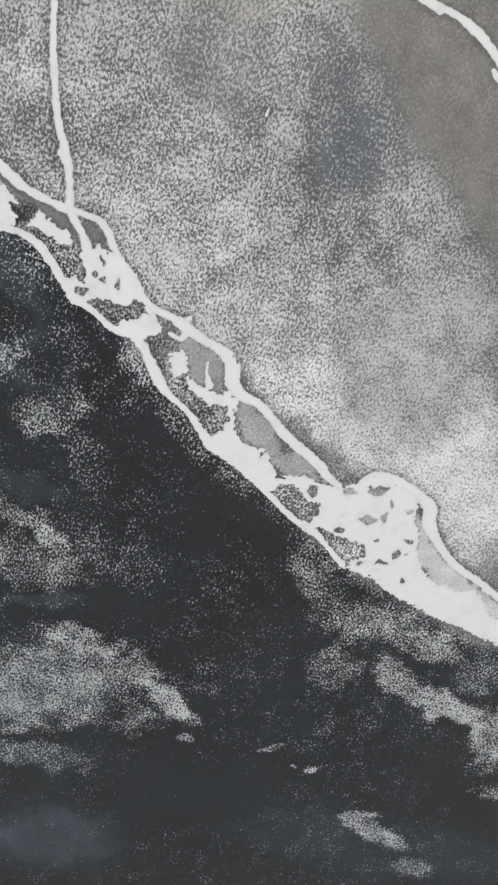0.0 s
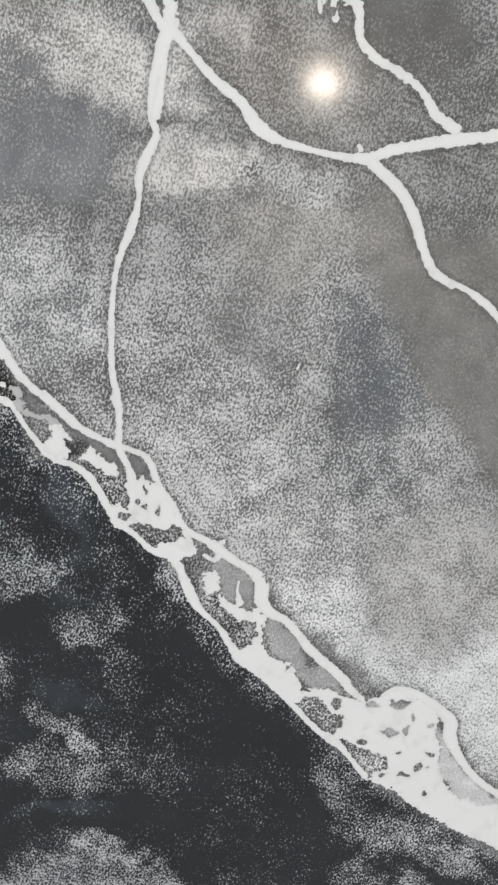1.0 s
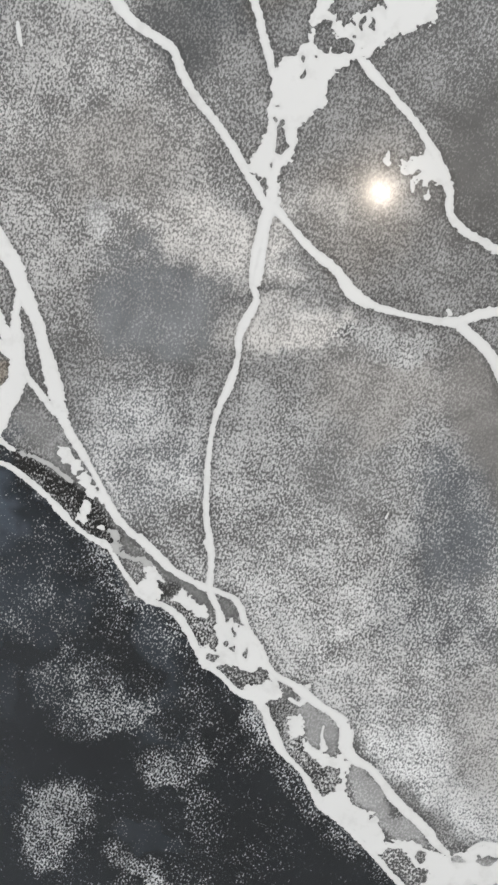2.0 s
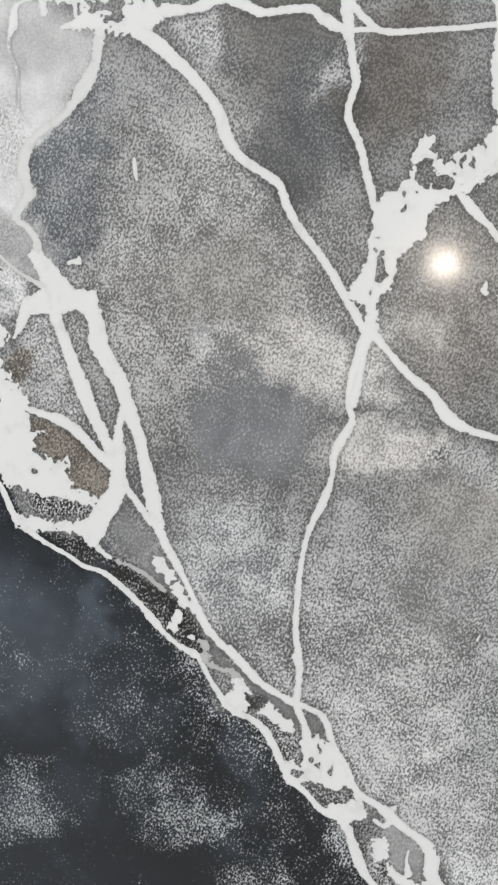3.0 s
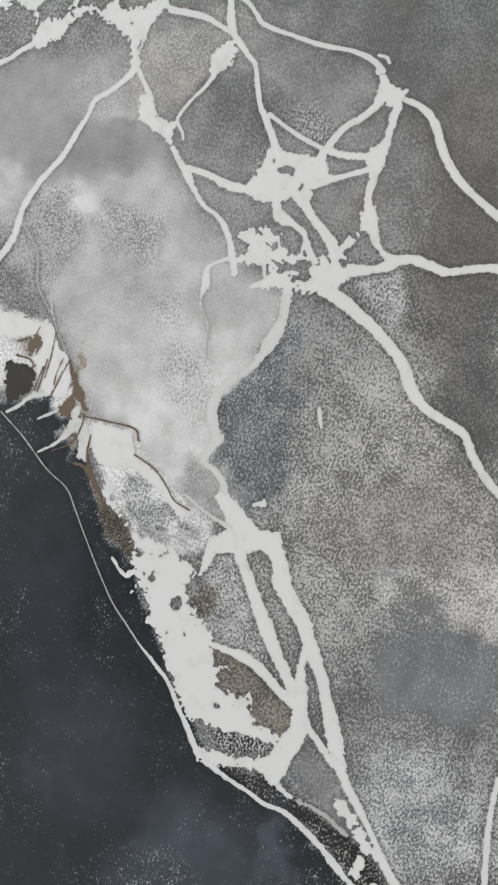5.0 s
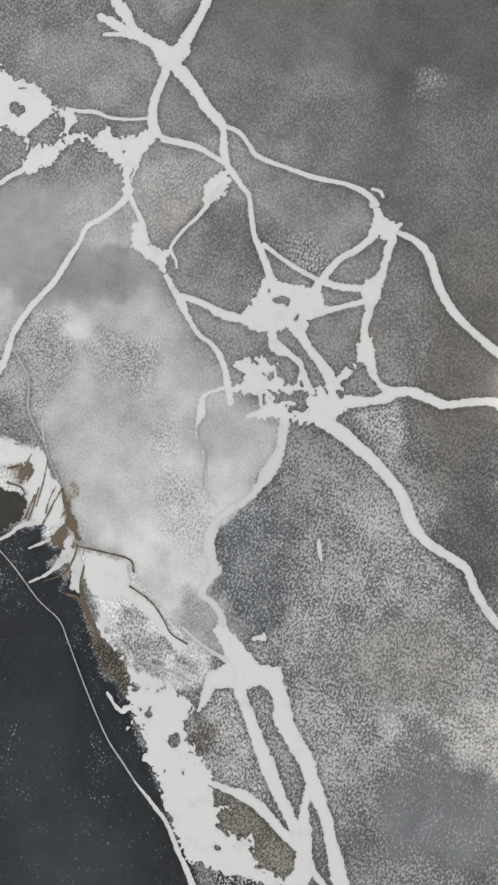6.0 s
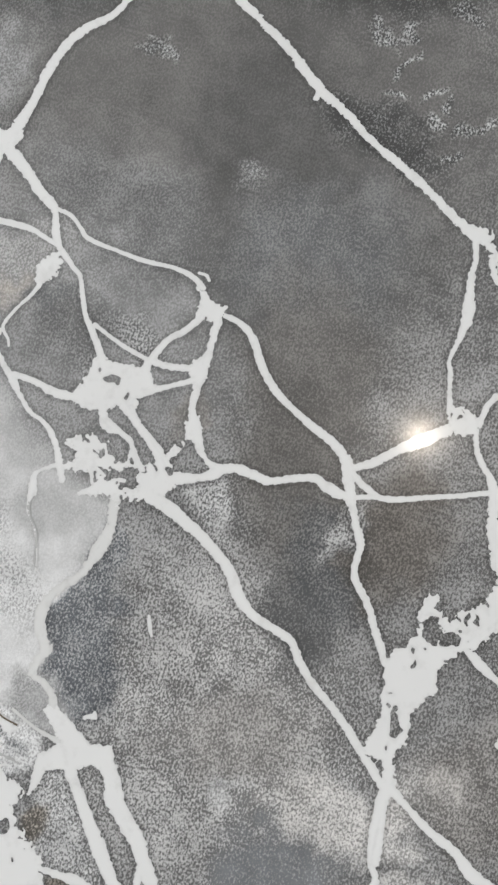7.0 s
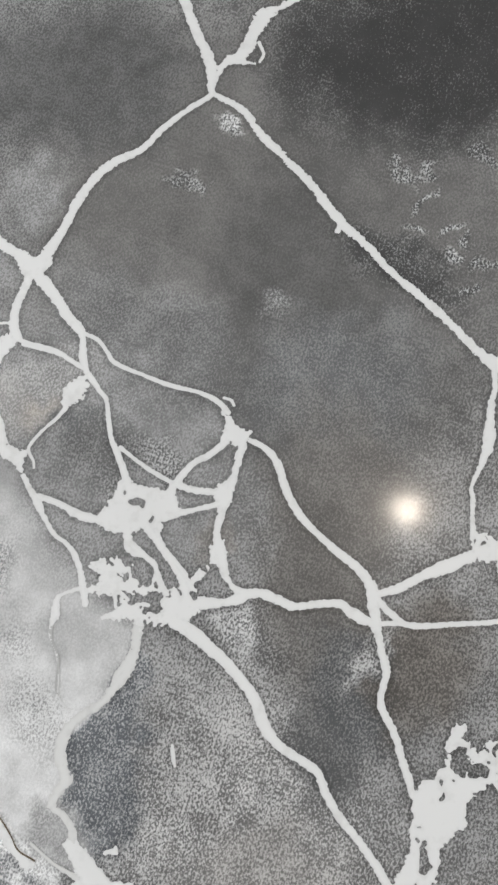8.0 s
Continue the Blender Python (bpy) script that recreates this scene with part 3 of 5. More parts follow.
def pool(corners, rag=1.0, lace=0.0, tone="white"):
    """A pool or broad shoal with this outline, in millimetres."""
    CHANNELS.append((1.5 * rag, lace, tone))
    depth, owner, width = STREAKS if tone in ("rust", "umber") else WATER
    xs, zs = [c[0] for c in corners], [c[1] for c in corners]
    i0, i1 = np.searchsorted(FX, (min(xs) - 9, max(xs) + 9))
    j0, j1 = np.searchsorted(FZ, (min(zs) - 9, max(zs) + 9))
    gx, gz = np.meshgrid(FX[i0:i1], FZ[j0:j1], indexing="ij")
    d = signed_depth(gx, gz, corners)
    here = depth[i0:i1, j0:j1]
    better = (d > here) & (d > -9)
    here[better] = d[better]
    owner[i0:i1, j0:j1][better] = len(CHANNELS) - 1
    width[i0:i1, j0:j1][better] = 12.0


def island(x, z, rx, rz, turn):
    ISLANDS.append((x, z, rx, rz, turn))


channel([(-188, 1101, 6.2), (-177, 1090, 6.3), (-165, 1078, 5.9), (-154, 1067, 6.3), (-142, 1061, 5.4), (-124, 1054, 6.4), (-113, 1050, 5.5), (-102, 1045, 6.4), (-95, 1036, 7.5), (-91, 1023, 7.0), (-86, 1012, 6.6), (-76, 998, 7.2), (-68, 980, 6.2), (-59, 970, 6.9), (-47, 964, 7.8), (-35, 956, 10.8), (-23, 946, 9.8), (-10, 938, 8.3), (2, 929, 11.0), (8, 917, 14.0), (8, 901, 13.0), (17, 889, 11.2), (30, 882, 9.4), (43, 868, 9.4), (54, 853, 10.4), (65, 841, 10.4), (79, 829, 10.6), (90, 817, 10.8), (99, 805, 9.9), (110, 795, 6.5)], rag=0.6)
channel([(131, 800, 4.9), (144, 807, 6.6), (164, 801, 9.7), (184, 787, 11.0), (200, 771, 14.6), (201, 754, 14.8), (209, 736, 11.2), (221, 717, 9.1), (236, 700, 9.3), (255, 686, 8.1), (272, 672, 8.3), (283, 661, 8.4)], rag=0.5)
channel([(268, 673, 8.5), (283, 663, 7.9), (321, 637, 9.3), (377, 593, 11.2)], rag=0.7)
channel([(-182, 1039, 5.4), (-169, 1036, 6.0), (-158, 1029, 5.5), (-150, 1020, 6.4), (-142, 1006, 6.0), (-135, 994, 8.6), (-128, 981, 11.3), (-119, 974, 7.5), (-107, 964, 5.8), (-96, 953, 6.9), (-84, 948, 7.8), (-72, 939, 8.0), (-67, 928, 7.8), (-62, 915, 12.0), (-56, 901, 11.0), (-49, 890, 7.0), (-37, 879, 6.6), (-27, 865, 7.1), (-19, 851, 9.4), (-10, 839, 12.5), (7, 826, 11.4), (23, 809, 9.7), (39, 792, 7.0), (53, 775, 6.6), (68, 759, 7.7), (82, 749, 10.1), (93, 739, 7.8), (105, 723, 5.7), (118, 706, 8.0)], rag=0.9)
channel([(-128, 1098, 7.0), (-123, 1085, 6.3), (-123, 1070, 5.9), (-124, 1054, 7.4), (-120, 1043, 7.4), (-116, 1034, 6.0), (-113, 1023, 9.4)], rag=0.6)
pool([(-114, 1029), (-108, 1022), (-102, 1026), (-97, 1018), (-91, 1023), (-86, 1015), (-78, 1007), (-73, 993), (-66, 975), (-75, 976), (-83, 973), (-94, 976), (-106, 979), (-118, 978), (-115, 988), (-117, 998), (-116, 1008), (-120, 1015)], rag=1, lace=0.3)
pool([(-192, 1049), (-185, 1063), (-183, 1078), (-174, 1072), (-174, 1059), (-167, 1049), (-170, 1039), (-181, 1042)], rag=1)
channel([(-377, 1676, 5.9), (-361, 1677, 7.0), (-345, 1683, 6.9), (-329, 1676, 5.2), (-316, 1679, 4.7), (-311, 1695, 4.2)], rag=1.3, lace=0.4)
channel([(-360, 1651, 3.7), (-344, 1658, 6.9), (-342, 1671, 5.3)], rag=1.3)
channel([(-367, 1694, 4.2), (-353, 1697, 5.8), (-340, 1687, 5.8)], rag=1.5, lace=0.6)
channel([(-335, 1718, 8.0), (-325, 1710, 6.9), (-313, 1700, 6.2), (-308, 1682, 5.2), (-298, 1671, 7.3)], rag=0.8)
channel([(-320, 1734, 9.9), (-306, 1715, 8.8), (-293, 1697, 6.8), (-282, 1677, 9.2)], rag=0.8)
pool([(-160, 1042), (-155, 1046), (-150, 1053), (-145, 1047), (-137, 1041), (-129, 1035), (-123, 1029), (-127, 1024), (-136, 1025), (-143, 1032), (-151, 1039), (-160, 1040)], rag=1.3, lace=0.4)
pool([(-137, 996), (-124, 999), (-115, 984), (-117, 975), (-130, 978)], rag=1.4)
pool([(-97, 951), (-88, 959), (-74, 961), (-69, 966), (-61, 967), (-53, 954), (-57, 947), (-66, 945), (-73, 938), (-84, 943)], rag=1.3, lace=0.3)
channel([(-65, 971, 5.3), (-60, 961, 6.9), (-59, 951, 5.9)], rag=1.2)
pool([(-49, 929), (-43, 934), (-35, 932), (-32, 921), (-29, 909), (-22, 900), (-12, 895), (-6, 890), (4, 895), (8, 890), (2, 878), (-13, 881), (-25, 887), (-31, 898), (-36, 908), (-42, 905), (-47, 915)], rag=1.6, lace=0.5)
channel([(-14, 922, 2.5), (-15, 912, 3.0), (-13, 899, 7.1)], rag=1)
channel([(-47, 948, 3.9), (-38, 943, 4.9), (-31, 948, 5.9)], rag=1.4)
pool([(-1, 890), (15, 888), (11, 874), (9, 858), (17, 843), (28, 837), (38, 835), (44, 822), (51, 804), (63, 804), (79, 805), (77, 795), (58, 798), (50, 792), (44, 789), (23, 806), (7, 824), (-11, 835), (-20, 846), (-6, 852), (4, 865)], rag=1.2, lace=0.25)
pool([(55, 807), (77, 807), (91, 800), (110, 793), (123, 796), (134, 803), (144, 809), (158, 804), (173, 794), (187, 783), (189, 766), (187, 760), (193, 741), (192, 723), (200, 699), (212, 683), (227, 679), (238, 669), (256, 672), (270, 655), (280, 636), (289, 635), (279, 640), (299, 625), (367, 582), (372, 554), (291, 600), (292, 598), (277, 606), (258, 618), (238, 629), (213, 641), (197, 651), (175, 666), (163, 674), (150, 687), (135, 694), (117, 702), (129, 711), (141, 716), (136, 729), (119, 736), (107, 742), (93, 750), (82, 747), (87, 766), (92, 776), (81, 779), (72, 791)], rag=1.1, lace=0.2)
channel([(-31, 961, 4.4), (-29, 962, 4.9)], rag=1.2)
island(85, 789, 7.2, 6.6, 0)
island(122, 788, 7.7, 4.4, 0)
island(147, 790, 11.0, 5.0, 0)
island(140, 757, 8.4, 5.0, 0)
island(156, 760, 4.5, 6.2, 0)
island(150, 734, 3.9, 2.8, 0)
island(172, 717, 4.0, 5.7, 0)
island(162, 774, 2.8, 4.4, 0)
island(181, 732, 4.5, 2.8, 0)
island(112, 748, 5.0, 3.9, 0)
island(157, 707, 6.8, 3.4, 0)
island(181, 717, 1.7, 1.7, 0)
island(134, 705, 4.0, 2.3, 0)
island(121, 727, 13.4, 5.0, -25)
island(181, 767, 4.5, 3.4, 0)
island(-106, 1003, 2.4, 3.8, 0)
island(-101, 997, 1.9, 2.3, 0)
island(-91, 993, 2.4, 6.2, 0)
island(-121, 988, 3.8, 3.8, 0)
island(180, 687, 1.7, 4.1, 0)
island(89, 768, 6.6, 3.3, 0)
island(58, 789, 8.8, 3.9, -40)
island(36, 830, 1.6, 2.7, 0)
island(50, 829, 1.6, 3.2, 0)
island(50, 815, 2.7, 2.1, 0)
island(-102, 1015, 1.9, 3.8, 0)
channel([(210, 1159, 4.6), (214, 1154, 5.7), (223, 1150, 5.5)], rag=1.5)
channel([(36, 1131, 1.6), (34, 1126, 2.5)], rag=0.5)
channel([(-79, 1392, 13.0), (-89, 1359, 8.3), (-92, 1332, 5.5), (-88, 1316, 8.1), (-101, 1290, 9.1), (-103, 1266, 5.0), (-108, 1247, 8.3), (-120, 1218, 6.5), (-126, 1188, 5.5), (-128, 1157, 5.5), (-128, 1121, 6.0), (-123, 1090, 7.1), (-124, 1057, 6.4)], rag=0.8)
channel([(-77, 1397, 11.6), (-62, 1382, 6.6), (-43, 1362, 8.3), (-19, 1343, 9.4), (-4, 1324, 12.5), (16, 1314, 7.4), (45, 1307, 5.5), (69, 1303, 7.4), (84, 1302, 10.1)], rag=0.7)
channel([(86, 1303, 9.1), (112, 1311, 10.6), (140, 1316, 9.5), (155, 1318, 10.3), (178, 1321, 9.9), (211, 1326, 12.3)], rag=0.9)
channel([(91, 1298, 11.3), (114, 1278, 10.5), (128, 1256, 10.6), (137, 1232, 9.5), (148, 1212, 9.6), (165, 1201, 7.3)], rag=0.6)
channel([(160, 1206, 4.0), (171, 1200, 5.8), (180, 1196, 6.1), (196, 1185, 7.8), (209, 1172, 6.5), (223, 1154, 7.4), (240, 1129, 6.5)], rag=0.6)
channel([(-1, 1511, 6.0), (17, 1491, 6.1), (41, 1466, 6.8), (55, 1447, 8.5), (64, 1428, 12.2), (73, 1411, 7.6), (74, 1394, 7.7), (86, 1380, 7.6), (108, 1368, 8.1), (128, 1354, 7.7), (138, 1339, 8.5), (156, 1327, 9.4)], rag=0.9)
pool([(30, 1436), (38, 1440), (46, 1442), (56, 1444), (69, 1428), (72, 1418), (58, 1416), (48, 1419), (42, 1416), (39, 1424), (32, 1424)], rag=1.6, lace=1)
channel([(41, 1419, 4.1), (42, 1411, 3.6)], rag=1.2)
channel([(52, 1419, 6.5), (54, 1406, 5.6)], rag=1.2)
channel([(20, 1442, 3.2), (19, 1435, 5.0), (21, 1433, 3.2)], rag=1.2)
channel([(80, 1309, 4.5), (78, 1312, 3.5)], rag=1)
channel([(-293, 1649, 14.0), (-275, 1638, 13.0), (-259, 1625, 12.0), (-243, 1611, 11.0), (-228, 1595, 11.0), (-217, 1578, 11.0), (-208, 1556, 11.0), (-195, 1541, 9.5), (-178, 1531, 9.0), (-162, 1520, 9.1), (-155, 1503, 8.7), (-144, 1485, 8.2), (-127, 1465, 7.5), (-114, 1448, 7.5), (-100, 1426, 8.1), (-85, 1403, 9.0), (-77, 1393, 11.0)], rag=0.7)
channel([(-291, 1663, 14.0), (-266, 1667, 10.0), (-250, 1667, 7.3), (-235, 1668, 9.0), (-226, 1674, 9.2), (-213, 1675, 9.4), (-190, 1666, 10.0), (-178, 1664, 8.0), (-156, 1667, 7.2), (-141, 1666, 9.0), (-126, 1656, 11.0), (-112, 1650, 8.1)], rag=0.7)
channel([(-123, 1695, 7.0), (-118, 1691, 8.1), (-112, 1679, 12.0), (-110, 1660, 11.0), (-108, 1646, 9.1), (-105, 1627, 8.0), (-100, 1607, 8.0), (-106, 1584, 7.1), (-102, 1569, 8.5), (-93, 1552, 7.5), (-89, 1536, 7.6), (-83, 1519, 7.5), (-79, 1502, 6.1)], rag=0.8)
pool([(-79, 1504), (-74, 1512), (-60, 1519), (-56, 1526), (-51, 1529), (-49, 1539), (-44, 1534), (-45, 1527), (-42, 1521), (-34, 1520), (-32, 1525), (-26, 1517), (-17, 1519), (-17, 1509), (-28, 1505), (-32, 1498), (-33, 1479), (-43, 1474), (-49, 1466), (-56, 1459), (-57, 1444), (-59, 1434), (-71, 1424), (-71, 1409), (-69, 1399), (-79, 1393), (-84, 1403), (-81, 1412), (-90, 1421), (-100, 1420), (-96, 1433), (-87, 1448), (-85, 1458), (-83, 1463), (-82, 1477), (-81, 1492)], rag=1.2)
channel([(-77, 1395, 11.0), (-81, 1379, 8.0), (-84, 1353, 7.6), (-88, 1333, 9.0)], rag=0.8)
channel([(-244, 1180, 7.1), (-235, 1166, 6.6), (-225, 1148, 6.1), (-219, 1133, 8.8), (-210, 1119, 8.7), (-198, 1106, 7.6), (-181, 1091, 7.8), (-164, 1074, 7.2), (-148, 1064, 6.6), (-132, 1056, 6.6), (-123, 1051, 6.6)], rag=0.9)
channel([(-259, 1179, 8.8), (-244, 1160, 13.2), (-232, 1142, 11.1), (-223, 1135, 8.4)], rag=2, lace=2)
channel([(-239, 1128, 10.0), (-242, 1116, 10.0)], rag=1.6)
channel([(-227, 1109, 4.8), (-215, 1105, 5.5), (-208, 1096, 9.1), (-212, 1088, 9.1), (-196, 1080, 4.0), (-186, 1079, 6.1), (-174, 1065, 6.6), (-166, 1059, 4.0)], rag=1.6, lace=1, tone='silt')
channel([(-274, 1136, 6.6), (-263, 1123, 6.6), (-251, 1111, 5.6), (-237, 1100, 6.1), (-218, 1090, 7.2), (-207, 1072, 5.0), (-195, 1054, 6.6), (-187, 1044, 6.1), (-168, 1037, 4.5), (-154, 1028, 6.1), (-143, 1012, 5.6), (-134, 994, 6.6), (-125, 978, 7.1)], rag=1)
channel([(-349, 1448, 4.4), (-341, 1449, 6.6)], rag=1.5)
channel([(-292, 1540, 2.5), (-291, 1530, 4.5), (-289, 1522, 3.0)], rag=1)
pool([(-389, 1454), (-382, 1460), (-372, 1455), (-360, 1442), (-343, 1424), (-335, 1426), (-325, 1424), (-322, 1415), (-317, 1402), (-331, 1400), (-342, 1404), (-351, 1402), (-372, 1399), (-394, 1400), (-387, 1416), (-372, 1425), (-380, 1441)], rag=1)
channel([(-329, 1407, 15.1), (-322, 1391, 17.2), (-320, 1375, 18.0), (-311, 1360, 16.6), (-299, 1342, 15.5), (-293, 1324, 14.3), (-287, 1309, 14.4), (-279, 1291, 12.0), (-275, 1273, 11.6), (-269, 1252, 14.3), (-265, 1234, 15.4), (-261, 1216, 13.2), (-253, 1196, 9.5), (-244, 1181, 8.5), (-237, 1171, 7.8)], rag=0.8)
channel([(-364, 1407, 13.2), (-355, 1383, 11.0), (-344, 1357, 12.1), (-333, 1331, 15.4), (-321, 1306, 13.3), (-307, 1280, 12.1), (-300, 1265, 16.8)], rag=0.8)
channel([(-296, 1317, 8.2), (-299, 1297, 9.0), (-299, 1276, 14.1), (-299, 1254, 15.1), (-301, 1238, 18.7), (-310, 1224, 21.0), (-318, 1207, 21.1), (-320, 1193, 12.2)], rag=1)
channel([(-296, 1260, 6.6), (-290, 1245, 6.1), (-279, 1230, 7.1), (-266, 1214, 8.2)], rag=0.8)
channel([(-387, 1313, 5.5), (-368, 1308, 7.8), (-351, 1303, 10.8), (-334, 1291, 11.0), (-319, 1276, 10.1), (-305, 1266, 11.0)], rag=0.8)
pool([(-466, 1393), (-454, 1396), (-440, 1394), (-428, 1398), (-411, 1393), (-405, 1380), (-410, 1369), (-415, 1366), (-406, 1350), (-403, 1337), (-388, 1330), (-385, 1316), (-387, 1311), (-381, 1295), (-367, 1291), (-375, 1285), (-377, 1276), (-366, 1269), (-352, 1273), (-338, 1267), (-344, 1255), (-342, 1242), (-326, 1238), (-314, 1231), (-320, 1225), (-330, 1225), (-347, 1231), (-369, 1231), (-392, 1237), (-409, 1240), (-416, 1259), (-426, 1280), (-433, 1307), (-442, 1320), (-451, 1327), (-448, 1344), (-455, 1357), (-467, 1357), (-462, 1371), (-465, 1382)], rag=2, lace=0.8)
pool([(-397, 1214), (-380, 1213), (-357, 1209), (-335, 1213), (-319, 1217), (-308, 1216), (-315, 1196), (-323, 1192), (-340, 1196), (-362, 1200), (-376, 1198), (-395, 1200)], rag=1.6, lace=0.5)
channel([(-614, 1526, 1.0), (-588, 1501, 1.0), (-562, 1471, 1.1), (-540, 1453, 1.1), (-530, 1433, 1.1), (-518, 1406, 1.3), (-503, 1374, 1.4), (-487, 1344, 1.7), (-471, 1323, 1.9), (-458, 1306, 2.0)], rag=0.5, tone='silt')
channel([(-459, 1307, 2.2), (-440, 1287, 4.2), (-427, 1272, 4.4), (-417, 1251, 5.0), (-406, 1230, 6.0), (-395, 1208, 7.2), (-379, 1196, 6.0), (-362, 1186, 4.5), (-345, 1178, 4.5), (-330, 1169, 4.6), (-311, 1164, 5.5), (-289, 1149, 6.1), (-266, 1128, 6.1), (-255, 1116, 6.1)], rag=0.8)
channel([(-389, 1408, 13.2), (-394, 1389, 9.9), (-400, 1378, 4.4)], rag=1.2)
channel([(-489, 1387, 2.8), (-476, 1372, 3.9), (-465, 1376, 7.2)], rag=1.5)
channel([(-466, 1393, 7.8), (-459, 1371, 10.8), (-449, 1350, 7.8)], rag=2.5, lace=3)
channel([(-315, 1186, 5.5), (-301, 1177, 4.4), (-274, 1167, 4.1), (-252, 1151, 5.0)], rag=1.4, lace=1, tone='silt')
channel([(-327, 1643, 11.0), (-329, 1623, 10.1), (-336, 1604, 9.9), (-346, 1590, 10.2), (-356, 1577, 7.6), (-368, 1569, 7.7), (-381, 1560, 8.8), (-389, 1550, 9.9), (-394, 1536, 12.0), (-393, 1521, 10.8), (-388, 1508, 11.1), (-395, 1497, 8.1), (-400, 1486, 8.0), (-389, 1477, 7.2), (-381, 1468, 7.7), (-379, 1454, 8.8), (-367, 1440, 12.1)], rag=1.2, tone='pale')
channel([(-408, 1647, 4.5), (-408, 1633, 2.5), (-400, 1612, 2.4), (-401, 1585, 1.5), (-390, 1569, 1.7)], rag=0.8, tone='silt')
channel([(-417, 1453, 2.8), (-396, 1437, 3.3), (-373, 1425, 5.5)], rag=1, tone='pale')
pool([(-625, 1629), (-587, 1624), (-562, 1616), (-552, 1595), (-541, 1581), (-538, 1550), (-548, 1540), (-562, 1543), (-572, 1552), (-576, 1572), (-585, 1580), (-572, 1597), (-598, 1600), (-623, 1600)], rag=1.4, lace=1)
channel([(-607, 1526, 3.3), (-595, 1532, 3.6), (-583, 1541, 4.8), (-565, 1545, 5.4)], rag=1.2, tone='pale')
channel([(-573, 1520, 2.2), (-561, 1525, 3.0), (-539, 1535, 4.9)], rag=1, tone='pale')
channel([(-572, 1487, 2.2), (-554, 1496, 3.8), (-540, 1509, 8.5), (-532, 1528, 9.6)], rag=1.2, tone='pale')
pool([(-533, 1528), (-519, 1518), (-514, 1498), (-521, 1480), (-530, 1483), (-526, 1500), (-533, 1508)], rag=1.4, tone='pale')
channel([(-541, 1579, 2.4), (-536, 1561, 4.4), (-527, 1542, 5.4), (-519, 1528, 3.3)], rag=1.4, tone='rust')
channel([(-544, 1579, 1.5), (-551, 1561, 1.8), (-560, 1544, 1.8)], rag=0.8, tone='rust')
channel([(-565, 1579, 1.5), (-571, 1558, 1.8), (-575, 1547, 1.8)], rag=0.8, tone='rust')
channel([(-536, 1542, 1.8), (-545, 1527, 3.3), (-537, 1521, 2.2)], rag=1.2, tone='rust')
channel([(-582, 1586, 2.4), (-573, 1594, 3.0), (-579, 1583, 2.4)], rag=1.4, lace=2, tone='rust')
channel([(-528, 1525, 2.2), (-498, 1520, 1.7), (-471, 1514, 2.2), (-466, 1502, 2.5)], rag=1, tone='rust')
channel([(-470, 1489, 2.2), (-449, 1476, 1.6), (-436, 1460, 1.5), (-428, 1447, 1.4), (-413, 1439, 1.8)], rag=0.8, tone='rust')
channel([(-564, 1648, 1.4), (-562, 1628, 1.5), (-555, 1606, 1.6), (-543, 1584, 1.7)], rag=0.6, tone='silt')
channel([(-225, 1818, 6.5), (-209, 1809, 7.0), (-198, 1793, 7.7), (-190, 1769, 8.0), (-177, 1746, 7.5), (-156, 1725, 7.0), (-137, 1709, 8.8), (-122, 1696, 8.8), (-113, 1681, 9.0), (-110, 1665, 10.0), (-109, 1645, 9.9)], rag=0.6)
pool([(-253, 1846), (-246, 1842), (-238, 1834), (-223, 1826), (-227, 1815), (-229, 1807), (-235, 1812), (-248, 1816), (-256, 1812), (-251, 1826), (-249, 1835)], rag=1.2)
channel([(-389, 1924, 4.9), (-375, 1917, 4.8), (-366, 1905, 4.4), (-357, 1894, 5.4), (-332, 1883, 4.5), (-304, 1872, 4.8), (-276, 1865, 4.4), (-257, 1856, 6.0), (-247, 1845, 6.6)], rag=0.5)
channel([(-251, 1859, 3.3), (-244, 1857, 3.9), (-241, 1852, 3.3)], rag=0.8)
pool([(-462, 2002), (-451, 2008), (-443, 2004), (-438, 2010), (-431, 2016), (-425, 2013), (-426, 1998), (-432, 1990), (-429, 1981), (-440, 1975), (-452, 1981), (-460, 1993)], rag=1.2)
channel([(-517, 2039, 8.4), (-480, 2017, 9.6), (-465, 2009, 8.4), (-456, 2002, 12.0)], rag=0.9)
channel([(-435, 1981, 13.2), (-419, 1960, 12.6), (-407, 1942, 11.4), (-395, 1929, 10.2), (-391, 1919, 7.2), (-390, 1902, 8.4), (-386, 1886, 7.1)], rag=0.7)
channel([(-450, 1978, 9.6), (-457, 1960, 7.8), (-461, 1943, 9.0), (-459, 1925, 8.9)], rag=0.8)
channel([(-454, 1918, 4.4), (-440, 1914, 3.9), (-419, 1908, 5.0), (-405, 1899, 4.8), (-389, 1889, 4.8)], rag=0.6)
pool([(-393, 1883), (-385, 1883), (-383, 1873), (-389, 1859), (-400, 1850), (-408, 1848), (-408, 1865), (-405, 1874), (-398, 1878)], rag=1.4)
channel([(-403, 1852, 5.5), (-413, 1840, 4.8), (-426, 1828, 3.5), (-437, 1815, 4.2), (-439, 1807, 3.8), (-434, 1798, 3.0), (-433, 1791, 2.8)], rag=0.6)
channel([(-383, 1882, 7.2), (-373, 1868, 5.4), (-365, 1857, 4.9), (-362, 1837, 5.5), (-359, 1820, 5.5), (-353, 1807, 7.2), (-346, 1790, 7.7), (-342, 1777, 9.9)], rag=0.6)
